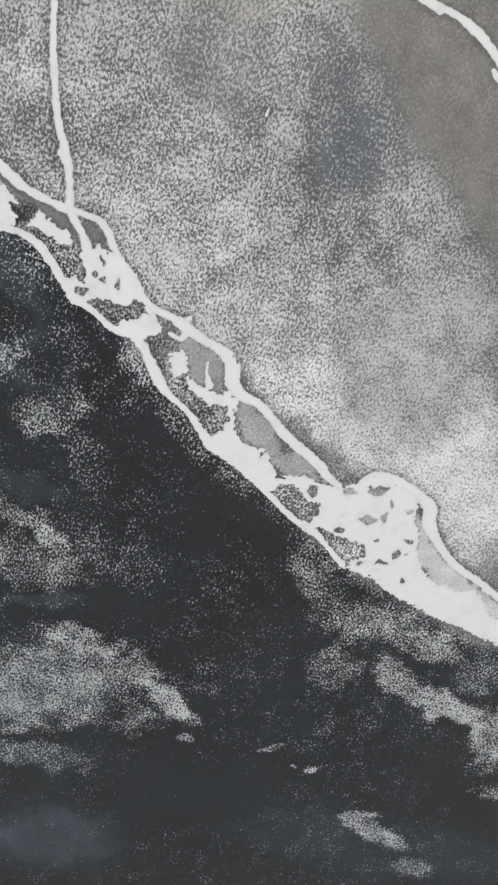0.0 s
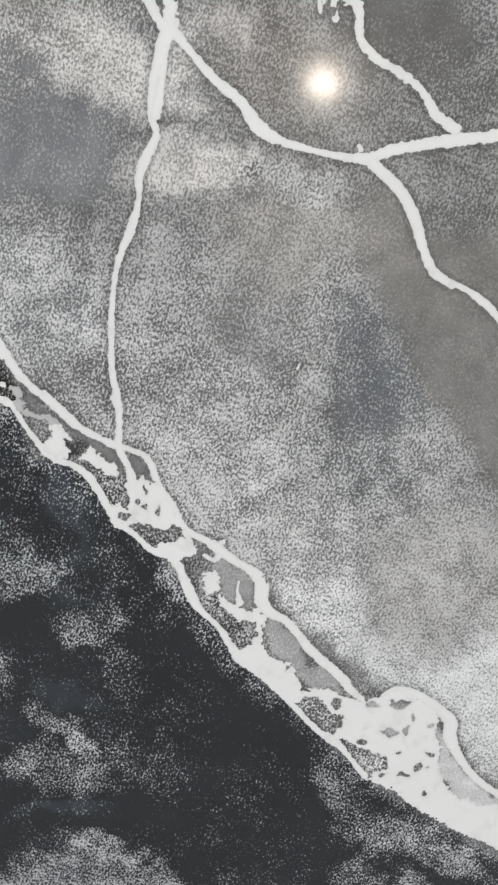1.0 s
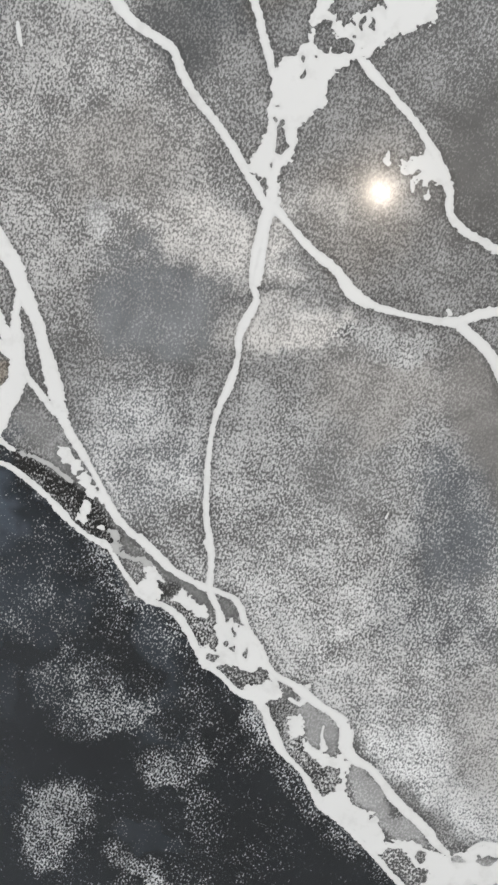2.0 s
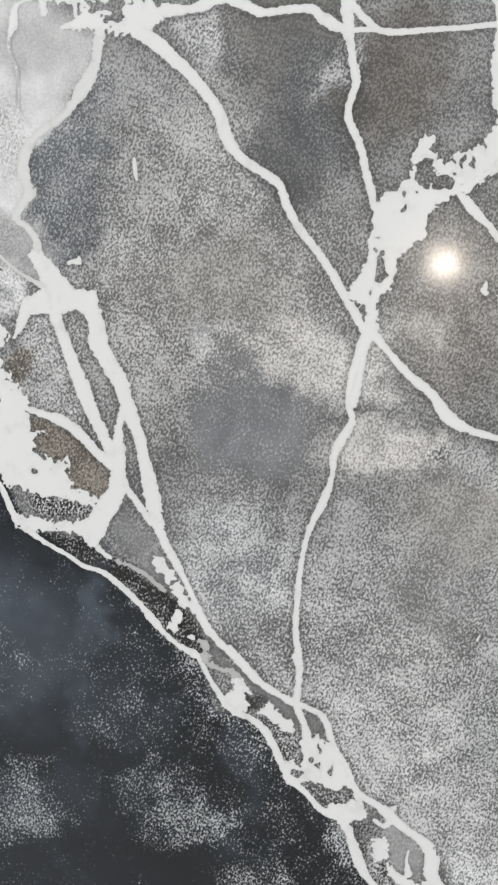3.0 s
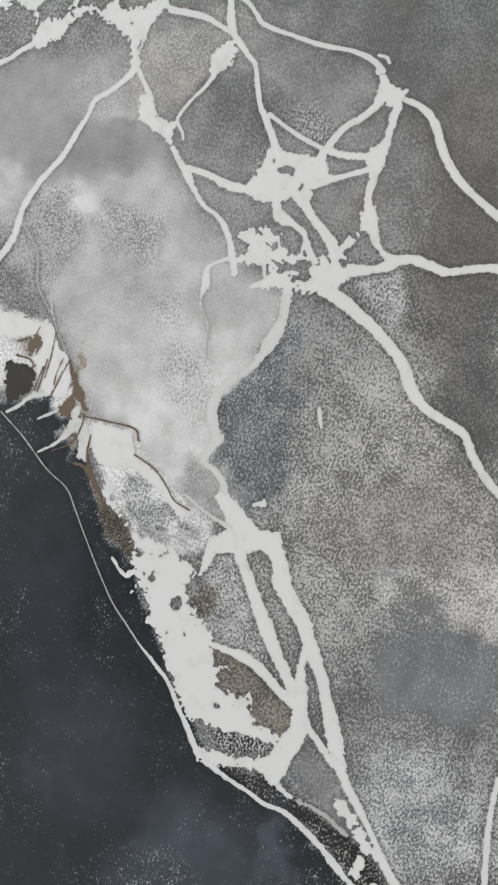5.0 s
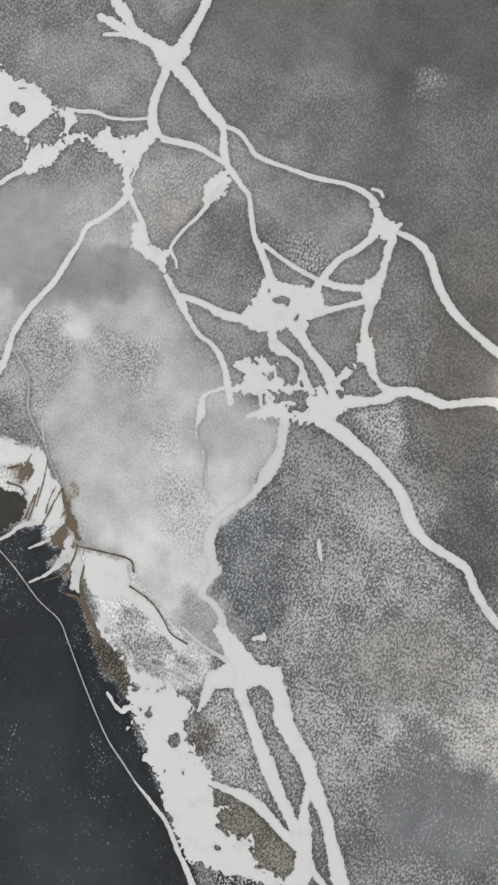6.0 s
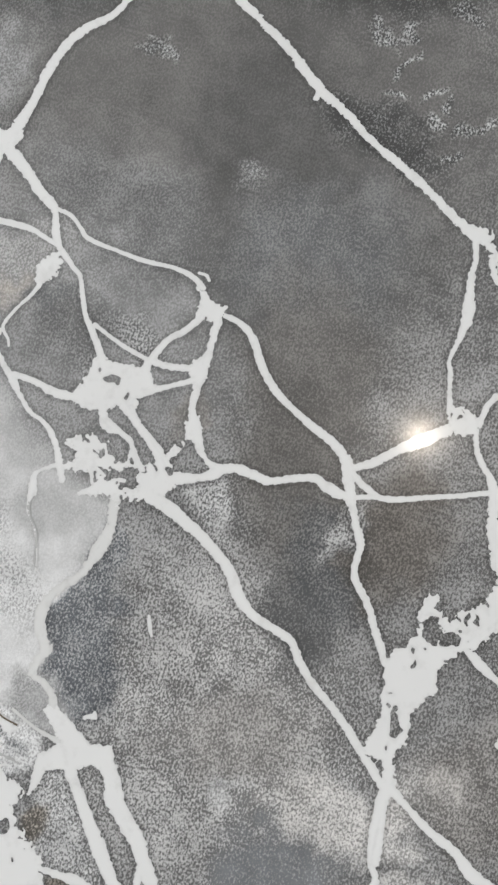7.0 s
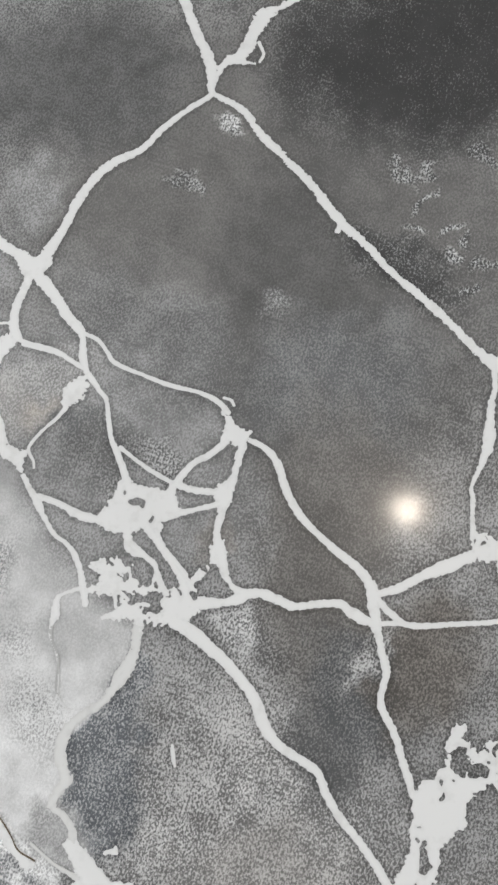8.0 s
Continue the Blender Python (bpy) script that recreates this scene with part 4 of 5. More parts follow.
channel([(-429, 2012, 13.2), (-415, 2037, 10.0), (-399, 2070, 10.2), (-374, 2100, 10.2), (-340, 2118, 7.8), (-320, 2139, 7.8), (-294, 2160, 6.6), (-269, 2176, 6.6)], rag=0.8)
channel([(-269, 2178, 7.2), (-269, 2200, 11.8), (-275, 2223, 12.0), (-288, 2253, 11.1), (-300, 2286, 11.1), (-310, 2319, 11.1)], rag=0.9)
channel([(-267, 2191, 6.6), (-255, 2213, 7.2), (-237, 2222, 14.3), (-226, 2244, 13.2), (-217, 2263, 15.6), (-197, 2275, 7.2), (-162, 2293, 7.2)], rag=1.4)
channel([(-221, 2234, 4.2), (-216, 2221, 4.2), (-220, 2212, 3.9)], rag=0.8)
channel([(-249, 2214, 7.2), (-225, 2210, 3.9)], rag=1.2)
channel([(-264, 2176, 6.6), (-236, 2158, 8.5), (-219, 2133, 8.4), (-196, 2108, 9.0), (-168, 2077, 9.0), (-140, 2038, 10.2), (-113, 2011, 8.8), (-91, 1985, 8.1), (-65, 1961, 8.8), (-39, 1936, 8.6), (-13, 1907, 8.8), (5, 1891, 13.2)], rag=1)
channel([(-138, 2035, 4.4), (-141, 2027, 6.6)], rag=0.8)
channel([(-20, 1727, 6.0), (-20, 1743, 5.0), (-19, 1763, 6.0), (-20, 1774, 5.0), (-12, 1792, 6.1), (-5, 1808, 9.5), (-2, 1823, 12.5), (-1, 1836, 9.0), (1, 1852, 7.2), (5, 1868, 5.0), (5, 1886, 6.5)], rag=0.9)
pool([(1, 1897), (9, 1897), (20, 1891), (19, 1883), (24, 1875), (26, 1860), (20, 1869), (15, 1878), (9, 1884), (3, 1886)], rag=1.4)
channel([(19, 1870, 7.0), (22, 1852, 7.0), (36, 1836, 10.0), (58, 1804, 12.0)], rag=1.6)
pool([(-21, 1732), (-15, 1733), (-5, 1731), (2, 1725), (8, 1720), (4, 1708), (-1, 1705), (-11, 1704), (-18, 1709), (-24, 1707), (-22, 1722)], rag=1.5)
channel([(6, 1716, 6.6), (12, 1730, 6.0), (20, 1740, 6.0), (25, 1743, 6.0), (52, 1757, 6.6)], rag=0.7)
channel([(3, 1711, 6.0), (4, 1692, 6.0), (9, 1679, 6.5), (16, 1666, 8.0), (20, 1650, 11.0)], rag=0.8)
channel([(20, 1650, 12.0), (17, 1629, 12.0), (23, 1611, 20.0), (20, 1591, 13.5)], rag=1.4, lace=0.5)
channel([(-35, 1511, 10.0), (-20, 1517, 8.2), (-5, 1521, 10.0), (9, 1532, 13.0)], rag=1.5)
channel([(-108, 1676, 8.0), (-89, 1681, 9.0), (-69, 1691, 9.0), (-53, 1698, 12.1), (-38, 1704, 12.5), (-22, 1711, 12.0)], rag=0.7)
channel([(-107, 1671, 7.5), (-97, 1660, 7.5), (-85, 1651, 6.0)], rag=0.6)
channel([(-110, 1649, 5.0), (-89, 1650, 5.0), (-69, 1648, 6.5), (-39, 1650, 5.5), (-9, 1652, 5.0), (18, 1655, 5.5)], rag=0.6)
pool([(-50, 1543), (-47, 1558), (-42, 1563), (-29, 1564), (-28, 1558), (-32, 1553), (-27, 1546), (-22, 1541), (-17, 1546), (-12, 1551), (-5, 1551), (2, 1556), (10, 1561), (15, 1569), (21, 1586), (54, 1602), (53, 1543), (29, 1535), (14, 1530), (2, 1522), (-10, 1517), (-20, 1514), (-27, 1509), (-35, 1511), (-25, 1519), (-13, 1527), (-14, 1530), (-25, 1529), (-32, 1536), (-31, 1543), (-37, 1546), (-42, 1543), (-44, 1536), (-47, 1526), (-50, 1528)], rag=1.4, lace=0.6)
channel([(-6, 1514, 6.0), (4, 1502, 6.6), (20, 1489, 6.5)], rag=0.7)
channel([(18, 1436, 6.0), (20, 1433, 4.5)], rag=1)
pool([(-370, 1747), (-360, 1755), (-355, 1769), (-347, 1780), (-336, 1779), (-323, 1774), (-304, 1770), (-301, 1777), (-293, 1777), (-294, 1764), (-290, 1750), (-306, 1745), (-308, 1740), (-305, 1729), (-316, 1732), (-327, 1733), (-335, 1729), (-337, 1721), (-344, 1729), (-359, 1732), (-369, 1739)], rag=1.1)
channel([(-350, 1811, 4.8), (-334, 1799, 4.5), (-318, 1788, 5.0), (-300, 1778, 4.4)], rag=0.6)
channel([(-247, 1817, 7.7), (-264, 1804, 7.2), (-277, 1797, 6.1), (-288, 1786, 7.1), (-297, 1774, 8.0), (-303, 1761, 13.2)], rag=0.6)
channel([(-293, 1775, 7.8), (-277, 1770, 7.0), (-261, 1769, 7.0), (-250, 1768, 11.0)], rag=0.9)
channel([(-306, 1745, 10.0), (-284, 1750, 5.5), (-263, 1755, 5.5), (-248, 1759, 7.0)], rag=0.7)
channel([(-233, 1811, 8.2), (-238, 1791, 7.7), (-245, 1769, 11.0), (-250, 1753, 9.0), (-255, 1732, 7.0), (-253, 1714, 12.0), (-250, 1701, 9.0), (-243, 1685, 7.0), (-233, 1677, 7.5), (-220, 1675, 8.6)], rag=1)
channel([(-369, 1742, 7.2), (-387, 1746, 8.9), (-401, 1754, 7.1), (-415, 1760, 6.1), (-427, 1763, 7.2)], rag=0.8)
pool([(-480, 1837), (-466, 1834), (-459, 1815), (-445, 1809), (-440, 1807), (-441, 1790), (-442, 1779), (-452, 1793), (-467, 1804), (-479, 1812)], rag=1.2)
channel([(-443, 1784, 6.1), (-434, 1768, 7.0), (-428, 1758, 8.8), (-421, 1745, 5.6), (-410, 1728, 4.5), (-399, 1720, 5.0), (-390, 1710, 6.1), (-384, 1697, 6.0), (-381, 1684, 7.1), (-379, 1673, 7.2), (-377, 1664, 6.6)], rag=0.9)
channel([(-381, 1678, 4.5), (-397, 1673, 3.5), (-404, 1668, 5.5), (-405, 1655, 10.2), (-408, 1645, 4.0), (-409, 1634, 2.2), (-402, 1617, 2.0), (-399, 1597, 1.5), (-400, 1579, 1.7)], rag=0.9, tone='white')
channel([(-340, 1726, 9.9), (-337, 1713, 7.7), (-323, 1708, 6.0), (-312, 1698, 5.0), (-306, 1682, 5.0), (-311, 1675, 6.1)], rag=1.2)
channel([(-313, 1732, 7.0), (-307, 1719, 7.1), (-296, 1706, 6.1), (-284, 1691, 5.5)], rag=0.9)
pool([(-374, 1701), (-362, 1705), (-352, 1697), (-344, 1691), (-333, 1694), (-329, 1686), (-322, 1680), (-312, 1685), (-307, 1677), (-318, 1672), (-335, 1668), (-343, 1674), (-356, 1671), (-373, 1673), (-379, 1679), (-367, 1684), (-363, 1690)], rag=1.8, lace=1.7)
pool([(-357, 1708), (-347, 1706), (-337, 1703), (-331, 1694), (-341, 1688), (-352, 1695)], rag=1.8, lace=1.6)
channel([(-343, 1674, 5.5), (-334, 1665, 5.5), (-318, 1663, 4.8)], rag=1.2)
channel([(-351, 1679, 4.4), (-348, 1661, 4.2)], rag=1.2)
pool([(-343, 1670), (-332, 1668), (-320, 1661), (-317, 1649), (-334, 1647), (-348, 1649), (-358, 1651), (-348, 1658)], rag=2, lace=1)
pool([(-306, 1669), (-296, 1680), (-283, 1685), (-275, 1675), (-277, 1667), (-269, 1660), (-279, 1649), (-297, 1646), (-320, 1647), (-318, 1653), (-306, 1656)], rag=1.6, lace=1.3)
channel([(-280, 1681, 5.5), (-270, 1692, 7.0), (-264, 1699, 3.9)], rag=1.8, lace=2)
channel([(-277, 1665, 12.2), (-256, 1665, 8.8), (-240, 1669, 8.0), (-225, 1675, 9.0)], rag=0.7)
channel([(-326, 1650, 10.2), (-328, 1628, 8.5), (-337, 1610, 8.0), (-345, 1599, 7.5)], rag=0.8, tone='pale')
channel([(-453, 2004, 11.1), (-473, 2015, 10.8), (-484, 2026, 9.2), (-492, 2040, 12.1), (-503, 2055, 10.8), (-512, 2078, 9.6)], rag=1)
channel([(-513, 2021, 3.6), (-496, 2020, 4.8), (-480, 2016, 5.5)], rag=1.2)
channel([(-448, 1983, 12.1), (-455, 1966, 8.9), (-461, 1950, 7.8), (-463, 1936, 8.4), (-458, 1922, 12.2)], rag=0.9)
channel([(-466, 1936, 3.3), (-484, 1936, 3.3), (-505, 1939, 3.5), (-519, 1945, 4.4), (-537, 1947, 4.2), (-550, 1949, 6.0)], rag=0.6)
pool([(-666, 2016), (-622, 1997), (-604, 1983), (-585, 1979), (-573, 1967), (-564, 1957), (-549, 1952), (-537, 1946), (-539, 1937), (-548, 1927), (-554, 1924), (-551, 1938), (-563, 1944), (-575, 1939), (-586, 1928), (-589, 1909), (-592, 1923), (-601, 1926), (-614, 1936), (-620, 1930), (-662, 1924)], rag=1.6, lace=1.2)
pool([(-592, 1906), (-580, 1917), (-574, 1913), (-562, 1916), (-554, 1921), (-545, 1925), (-530, 1924), (-521, 1917), (-536, 1919), (-547, 1915), (-556, 1905), (-564, 1894), (-579, 1889), (-588, 1883), (-595, 1892)], rag=1.6, lace=0.6)
channel([(-654, 1867, 6.0), (-618, 1879, 5.4), (-606, 1886, 5.4), (-593, 1891, 7.2)], rag=0.7)
pool([(-530, 1923), (-521, 1918), (-513, 1925), (-504, 1932), (-501, 1922), (-487, 1919), (-475, 1920), (-464, 1928), (-456, 1919), (-458, 1911), (-469, 1901), (-474, 1890), (-477, 1871), (-482, 1861), (-489, 1865), (-491, 1888), (-500, 1899), (-515, 1908), (-524, 1913)], rag=1.4, lace=0.6)
channel([(-485, 1871, 7.8), (-486, 1859, 7.8), (-496, 1850, 6.6), (-510, 1840, 6.0), (-524, 1833, 6.0), (-532, 1817, 6.1), (-543, 1801, 7.2), (-557, 1779, 6.6), (-580, 1755, 6.6), (-597, 1730, 7.1), (-606, 1702, 8.4), (-622, 1679, 7.7)], rag=0.7)
channel([(-481, 1860, 5.4), (-473, 1844, 4.9), (-467, 1832, 6.0), (-465, 1820, 6.0)], rag=0.7)
channel([(-451, 1914, 3.9), (-427, 1908, 4.8), (-416, 1905, 5.4), (-402, 1898, 3.9), (-392, 1891, 3.9)], rag=0.6)
channel([(-599, 1717, 2.8), (-580, 1685, 2.4), (-578, 1652, 1.8), (-559, 1619, 1.7)], rag=0.7, tone='silt')
channel([(-556, 1609, 1.1), (-561, 1583, 1.1), (-567, 1561, 1.5)], rag=1.2, tone='rust')
channel([(-546, 1584, 1.1), (-554, 1567, 1.1), (-558, 1550, 1.2)], rag=1.2, tone='rust')
channel([(-574, 1611, 1.2), (-580, 1600, 1.8), (-587, 1589, 1.2)], rag=1.2, tone='rust')
channel([(-592, 1621, 1.8), (-575, 1619, 1.2)], rag=1.2, tone='rust')
channel([(-585, 1583, 2.4), (-571, 1600, 1.8)], rag=1.2, tone='rust')
channel([(-559, 1550, 1.8), (-548, 1567, 1.2), (-542, 1577, 1.2)], rag=1.2, tone='rust')
channel([(-578, 1549, 2.4), (-569, 1572, 1.2)], rag=1.2, tone='rust')
channel([(-535, 1550, 2.7), (-539, 1534, 1.7), (-546, 1521, 1.8)], rag=1.2, tone='rust')
channel([(-523, 1528, 2.2), (-527, 1512, 1.7), (-537, 1497, 1.7), (-557, 1489, 1.2)], rag=1.2, tone='rust')
channel([(-516, 1506, 1.6), (-519, 1484, 2.4), (-510, 1462, 2.4), (-500, 1438, 2.8)], rag=1.2, tone='rust')
channel([(-532, 1478, 3.0), (-520, 1473, 4.2), (-507, 1451, 3.0)], rag=1.2, tone='rust')
channel([(-598, 1597, 2.4), (-583, 1600, 3.0)], rag=1.2, tone='rust')
channel([(-598, 1583, 3.3), (-584, 1579, 2.2), (-579, 1572, 1.8)], rag=1.2, tone='rust')
channel([(-496, 1479, 3.3), (-481, 1472, 2.7), (-466, 1464, 2.4)], rag=2.4, lace=2, tone='silt')
channel([(-483, 1452, 2.2), (-476, 1436, 2.2), (-461, 1420, 2.8)], rag=2.4, lace=2, tone='silt')
channel([(-461, 1420, 2.8), (-435, 1414, 2.8), (-412, 1407, 4.0)], rag=2.4, lace=2, tone='silt')
channel([(-470, 1480, 1.7), (-455, 1467, 2.2), (-442, 1451, 2.2)], rag=2.4, lace=2, tone='silt')
pool([(-517, 1520), (-474, 1512), (-470, 1492), (-446, 1473), (-428, 1448), (-413, 1436), (-418, 1428), (-435, 1444), (-458, 1467), (-478, 1477), (-493, 1474), (-508, 1479), (-518, 1498)], rag=1.2, lace=0.4)
pool([(-502, 1471), (-488, 1463), (-490, 1446), (-476, 1425), (-461, 1412), (-440, 1405), (-417, 1401), (-428, 1395), (-451, 1393), (-466, 1398), (-476, 1420), (-491, 1435), (-502, 1451)], rag=2, lace=1.6)
pool([(-610, 1578), (-590, 1576), (-580, 1572), (-577, 1561), (-581, 1548), (-596, 1539), (-608, 1532)], rag=1.2, tone='umber')
pool([(-586, 1600), (-575, 1605), (-572, 1596), (-579, 1585), (-590, 1583)], rag=1.6, lace=1.2, tone='rust')
pool([(-539, 1572), (-534, 1568), (-523, 1539), (-517, 1525), (-527, 1528), (-535, 1548)], rag=1.4, lace=1, tone='rust')
pool([(-549, 1536), (-536, 1546), (-534, 1534), (-540, 1521), (-551, 1527)], rag=1.6, lace=1.4, tone='rust')
channel([(-286, 1693, 5.0), (-281, 1685, 6.0), (-276, 1677, 6.0)], rag=1.2)
channel([(-306, 1683, 5.0), (-301, 1675, 5.6), (-295, 1668, 7.1)], rag=1)
channel([(-378, 1678, 4.9), (-362, 1676, 4.9), (-343, 1678, 5.0), (-328, 1679, 4.0), (-311, 1676, 5.0)], rag=1.4, lace=0.6)
channel([(-335, 1689, 3.5), (-331, 1679, 3.5)], rag=1.4)
channel([(-374, 1698, 3.3), (-364, 1693, 3.5), (-356, 1698, 3.0)], rag=1.6)
channel([(-318, 1655, 4.5), (-306, 1653, 6.1)], rag=1.2)
pool([(-260, 1723), (-248, 1724), (-245, 1709), (-249, 1702), (-261, 1702), (-263, 1714)], rag=1)
pool([(-255, 1775), (-246, 1780), (-240, 1770), (-242, 1759), (-251, 1756), (-259, 1764)], rag=1)
island(37, 1434, 1.8, 1.4, 0)
island(45, 1425, 3.1, 2.0, 0)
island(49, 1411, 3.2, 4.1, 0)
island(-71, 1453, 6.3, 13.0, 0)
island(-77, 1431, 1.5, 3.0, 0)
island(-85, 1413, 4.5, 4.5, -45)
island(-74, 1478, 2.2, 1.3, 0)
island(-53, 1504, 2.0, 2.5, 0)
island(-56, 1512, 1.4, 2.3, 0)
island(-77, 1469, 1.5, 1.5, 0)
island(-44, 1515, 2.0, 1.5, 0)
island(-425, 1349, 6.1, 5.5, 30)
island(-446, 1371, 2.8, 6.1, -10)
island(-413, 1319, 1.7, 2.8, 0)
island(-357, 1269, 3.3, 3.9, 0)
island(-378, 1257, 2.4, 3.6, 0)
island(-409, 1350, 6.6, 2.2, 0)
island(-432, 1321, 1.0, 1.5, 0)
island(-455, 1374, 1.8, 2.4, 0)
island(-361, 1259, 1.1, 1.1, 0)
island(-369, 1288, 6.6, 3.3, -30)
island(-11, 1723, 2.5, 2.5, 0)
island(-7, 1729, 1.0, 1.0, 0)
island(-20, 1724, 1.0, 1.5, 0)
island(10, 1561, 2.0, 7.5, 10)
island(-12, 1544, 1.5, 4.5, 15)
island(-6, 1541, 1.5, 4.0, 15)
island(2, 1544, 2.5, 4.5, 20)
island(-21, 1524, 8.5, 5.5, 0)
island(-331, 1758, 7.7, 5.0, 0)
island(-317, 1743, 2.0, 3.0, 0)
island(-344, 1770, 1.8, 2.4, 0)
island(-277, 1764, 13.0, 3.5, -8)
island(-289, 1675, 1.5, 4.0, 0)
island(-277, 1671, 3.3, 3.3, 0)
island(-314, 1669, 7.7, 5.5, 0)
island(-602, 1952, 8.4, 5.4, 0)
island(-597, 1974, 3.3, 1.7, 0)
island(-553, 1938, 2.4, 4.8, 0)
island(-562, 1949, 2.4, 3.0, 0)
island(-582, 1976, 1.8, 2.4, 0)
island(-495, 1916, 2.8, 2.2, 0)
island(-480, 1918, 1.1, 1.1, 0)
island(-488, 1907, 2.4, 1.2, 0)
island(-480, 1881, 1.1, 5.5, -10)


shore = np.random.default_rng(21)
bank = sum(a * lattice(shore, *DEPTH.shape, c / FINE) for a, c in ((0.5, 20), (0.5, 8), (0.75, 4), (1.15, 2.2)))
holes = sum(a * lattice(shore, *DEPTH.shape, c / FINE) for a, c in ((0.5, 18), (0.7, 8), (0.5, 4)))
kinds = np.array([c[:2] for c in CHANNELS] + [(0, 0)], np.float32)
dots = lattice(shore, *DEPTH.shape, 3.2 / FINE) + 0.7 * lattice(shore, *DEPTH.shape, 26 / FINE)
for depth, owner, width in (WATER, STREAKS):
    depth += np.minimum(1, width / 9) * (kinds[owner, 0] * bank - 0.35)
    depth -= 5.2 * kinds[owner, 1] * np.clip(holes - 0.2, 0, 1)
    # small dark shoals near the banks of the broad pools
    depth -= 9 * np.clip(dots - 1.0, 0, 1) * np.clip((width - 11) / 1, 0, 1) * np.clip((16 - depth) / 8, 0, 1)
wob = [2.4 * lattice(shore, *DEPTH.shape, 12 / FINE) + 2.6 * lattice(shore, *DEPTH.shape, 5 / FINE) for k in range(2)]
for x, z, rx, rz, turn in ISLANDS:
    r = max(rx, rz) + 8
    i0, i1 = np.searchsorted(FX, (x - r, x + r))
    j0, j1 = np.searchsorted(FZ, (z - r, z + r))
    c, s = math.cos(radians(turn)), math.sin(radians(turn))
    dx, dz = FX[i0:i1, None] + wob[0][i0:i1, j0:j1] - x, FZ[None, j0:j1] + wob[1][i0:i1, j0:j1] - z
    d = (np.hypot((c * dx + s * dz) / rx, (-s * dx + c * dz) / rz) - 1) * min(rx, rz)
    DEPTH[i0:i1, j0:j1] = np.minimum(DEPTH[i0:i1, j0:j1], d)

# the land darkens in a narrow rim along the banks, as sharpened photographs do
rim = DEPTH[np.ix_(np.clip(np.searchsorted(FX, TX), 0, len(FX) - 1), np.clip(np.searchsorted(FZ, TZ), 0, len(FZ) - 1))]
rim = np.clip(1 - np.abs(rim + 1.5) / 2.6, 0, 1) * np.clip((0.6 - LAND["base"]) / 0.12, 0, 1)
LAND["base"] *= 1 - 0.16 * rim
LAND["light"] *= 1 - 0.14 * rim
LAND["dens"] *= 1 - 0.3 * rim

# the sheet
srgb = lambda v: np.where(v <= 0.04045, v / 12.92, ((np.clip(v, 0, 1) + 0.055) / 1.055) ** 2.4)
nx, nz = GX.shape
index = np.arange(nx * nz).reshape(nx, nz)
quads = np.stack((index[:-1, :-1], index[1:, :-1], index[1:, 1:], index[:-1, 1:]), -1).reshape(-1, 4)
sheet = bpy.data.meshes.new("mural")
sheet.from_pydata(np.stack((GX.ravel() / 1000, np.full(nx * nz, WALL), GZ.ravel() / 1000), 1), [], quads)
rgb = {"warm": (1.045, 1.0, 0.955), "cool": (0.975, 1.0, 1.03), "rust": (1.06, 1.0, 0.92)}
for layer, tone in (("ground_tone", LAND["base"]), ("fleck_tone", LAND["light"])):
    col = np.ones((nx * nz, 4), np.float32)
    for k in range(3):
        v = tone.copy()
        for key, tint in rgb.items():
            v *= 1 + (0.08 if key == "cool" and layer == "fleck_tone" else 1) * LAND[key] * (tint[k] - 1)
        col[:, k] = srgb(v).ravel()
    if layer == "ground_tone":
        d = np.clip(LAND["dens"], 0.004, 0.996)
        # the share of flecks as a threshold of the fine noise
        col[:, 3] = (0.5 - 0.052 * np.log(d / (1 - d))).ravel()
    sheet.color_attributes.new(layer, "FLOAT_COLOR", "POINT").data.foreach_set("color", col.ravel())
sheet.materials.append(PRINT)
mural = tagged(new("mural", sheet), "large satin wall print of grey river land seen from the air", "wall mural")

# each channel lies as a thin film of ink on the sheet
RING = ((0, 0), (1, 0), (1, 1), (0, 1))


def films(depth, owners):
    """The area inside the channels, cut along their banks: for each channel its vertices and faces."""
    wet = depth > 0
    some = wet[:-1, :-1] | wet[1:, :-1] | wet[1:, 1:] | wet[:-1, 1:]
    film = {}
    for i, j in np.argwhere(some).tolist():
        best, owner = -1e9, 0
        vals = []
        for a, b in RING:
            v = float(depth[i + a, j + b])
            vals.append(v)
            if v > best:
                best, owner = v, int(owners[i + a, j + b])
        verts, faces = film.setdefault(owner, ({}, []))
        face = []
        for k in range(4):
            (a, b), (c, d) = RING[k], RING[(k + 1) % 4]
            v, w = vals[k], vals[(k + 1) % 4]
            if v > 0:
                face.append(verts.setdefault((i + a, j + b), len(verts)))
            if (v > 0) != (w > 0):
                f = v / (v - w)
                key = (round(i + a + f * (c - a), 3), round(j + b + f * (d - b), 3))
                face.append(verts.setdefault(key, len(verts)))
        if len(set(face)) == len(face) and len(face) > 2:
            faces.append(face)
    return film


film = films(WATER[0], WATER[1])
film.update(films(STREAKS[0], STREAKS[1]))


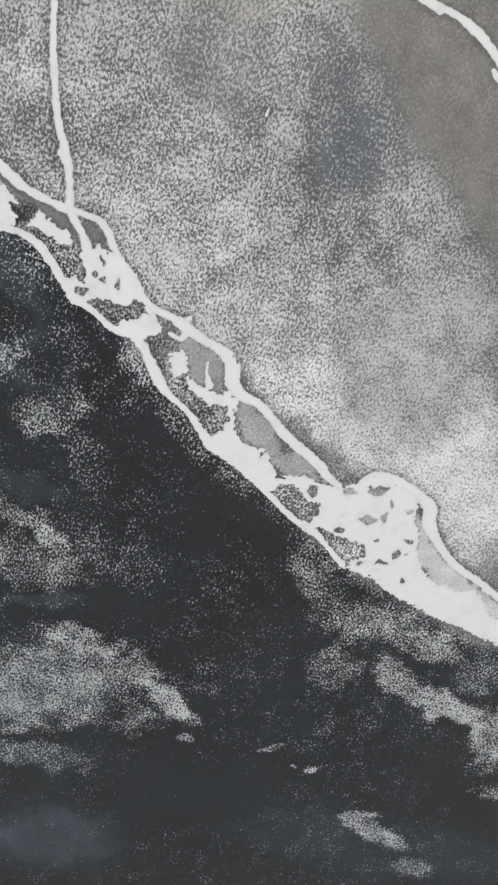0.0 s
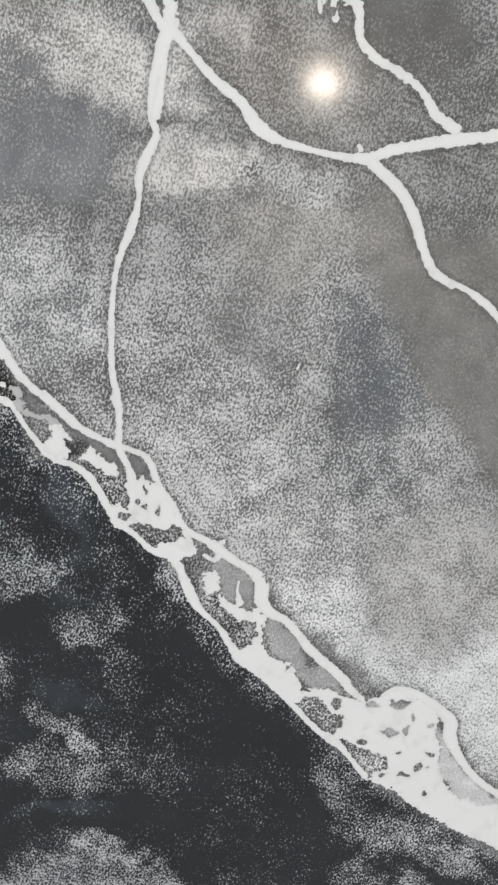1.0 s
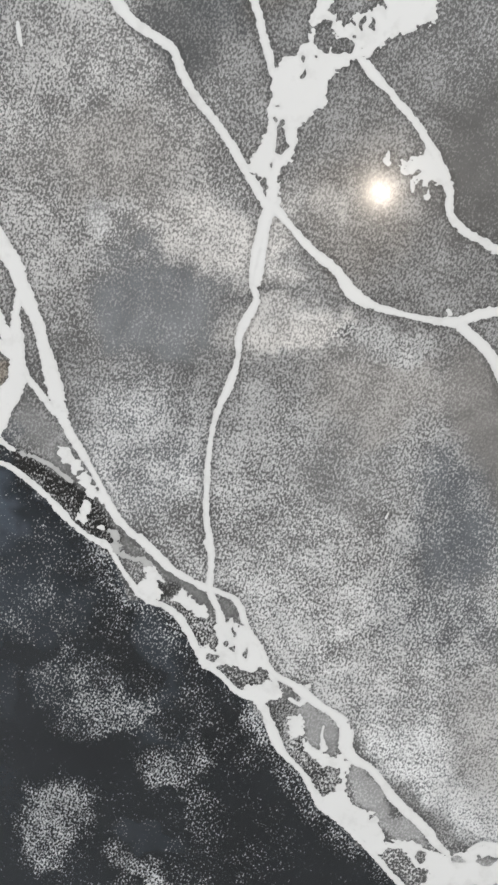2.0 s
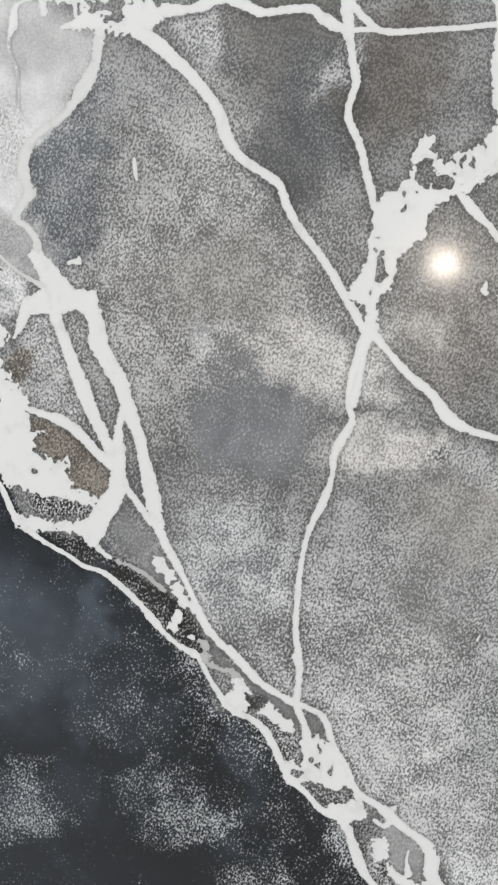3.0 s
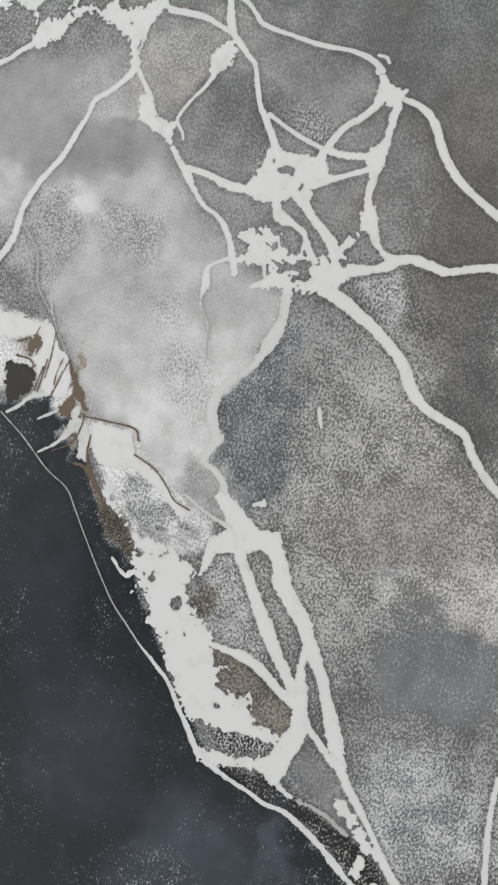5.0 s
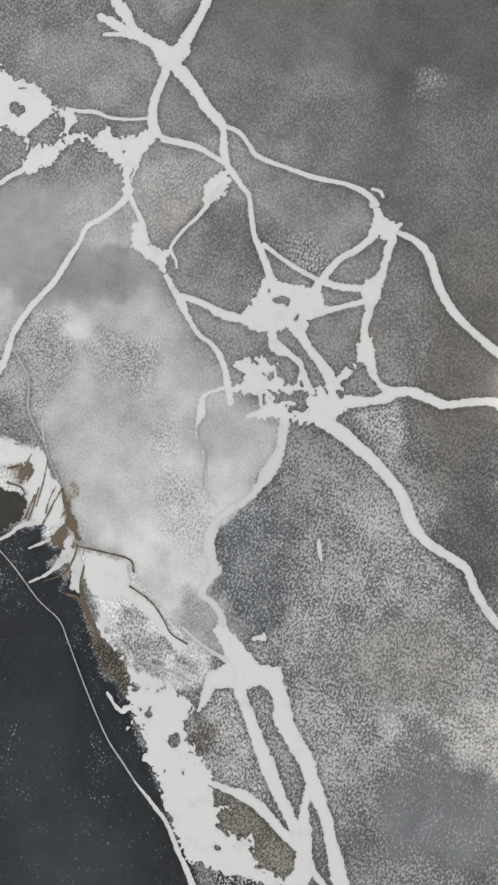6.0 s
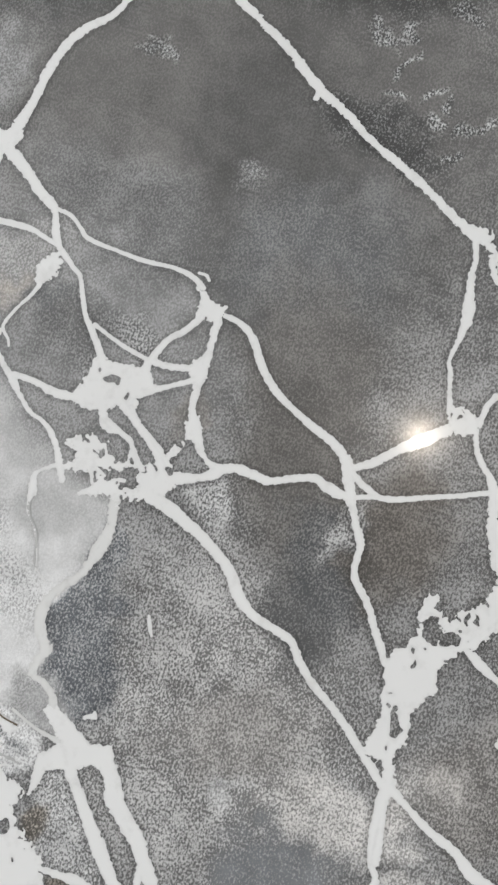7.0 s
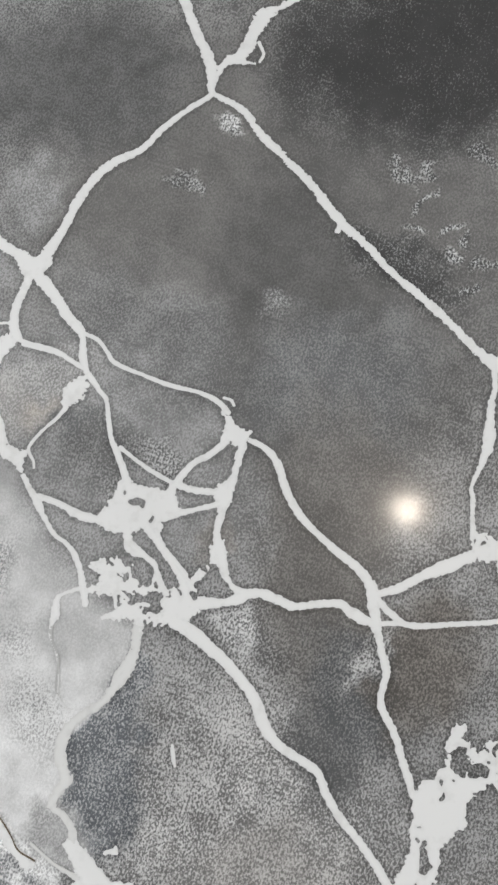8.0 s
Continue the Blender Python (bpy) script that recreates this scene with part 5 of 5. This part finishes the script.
def pieces(count, faces):
    """The faces sorted into connected pieces."""
    root = list(range(count))

    def find(k):
        while root[k] != k:
            root[k] = root[root[k]]
            k = root[k]
        return k

    for f in faces:
        first = find(f[0])
        for k in f[1:]:
            root[find(k)] = first
    groups = {}
    for f in faces:
        groups.setdefault(find(f[0]), []).append(f)
    return sorted(groups.values(), key=len, reverse=True)


LABELS = {"white": "bright white printed channel", "pale": "pale printed shore", "silt": "grey silted printed channel", "rust": "rust brown printed bank", "umber": "dark umber printed gully"}
crumbs, crumb_verts, crumb_banks = [], [], []
for owner, (verts, faces) in sorted(film.items()):
    rag, lace, tone = CHANNELS[owner]
    proud = 0.0009 if tone in ("rust", "umber") else 0.0005
    depth = STREAKS[0] if tone in ("rust", "umber") else WATER[0]
    banks = np.array([min(1.0, float(depth[i, j]) / 2.6) if isinstance(i, int) and isinstance(j, int) else 0.0 for i, j in verts], np.float32)
    places = [(X0 + i * FINE / 1000, WALL - proud, Z0 + j * FINE / 1000) for i, j in verts]
    for n, group in enumerate(pieces(len(places), faces)):
        used = sorted({k for f in group for k in f})
        slot = {k: m for m, k in enumerate(used)}
        if n and len(group) < 120:
            if tone in ("rust", "umber"):
                continue
            crumbs += [[slot[k] + len(crumb_verts) for k in f] for f in group]
            crumb_verts += [places[k] for k in used]
            crumb_banks += [banks[k] for k in used]
            continue
        name = "streak" if tone in ("rust", "umber") else "pool" if n else "channel"
        data = bpy.data.meshes.new(name)
        data.from_pydata([places[k] for k in used], [], [[slot[k] for k in f] for f in group])
        data.attributes.new("bank", "FLOAT", "POINT").data.foreach_set("value", banks[used])
        data.materials.append(INK[tone])
        ob = new(name, data)
        ob.parent = mural
        tagged(ob, LABELS[tone])
data = bpy.data.meshes.new("shoal")
data.from_pydata(crumb_verts, [], crumbs)
data.attributes.new("bank", "FLOAT", "POINT").data.foreach_set("value", np.array(crumb_banks, np.float32))
data.materials.append(INK["white"])
ob = new("shoal", data)
ob.parent = mural
tagged(ob, "small white printed shoals along the channels", kind="stuff")
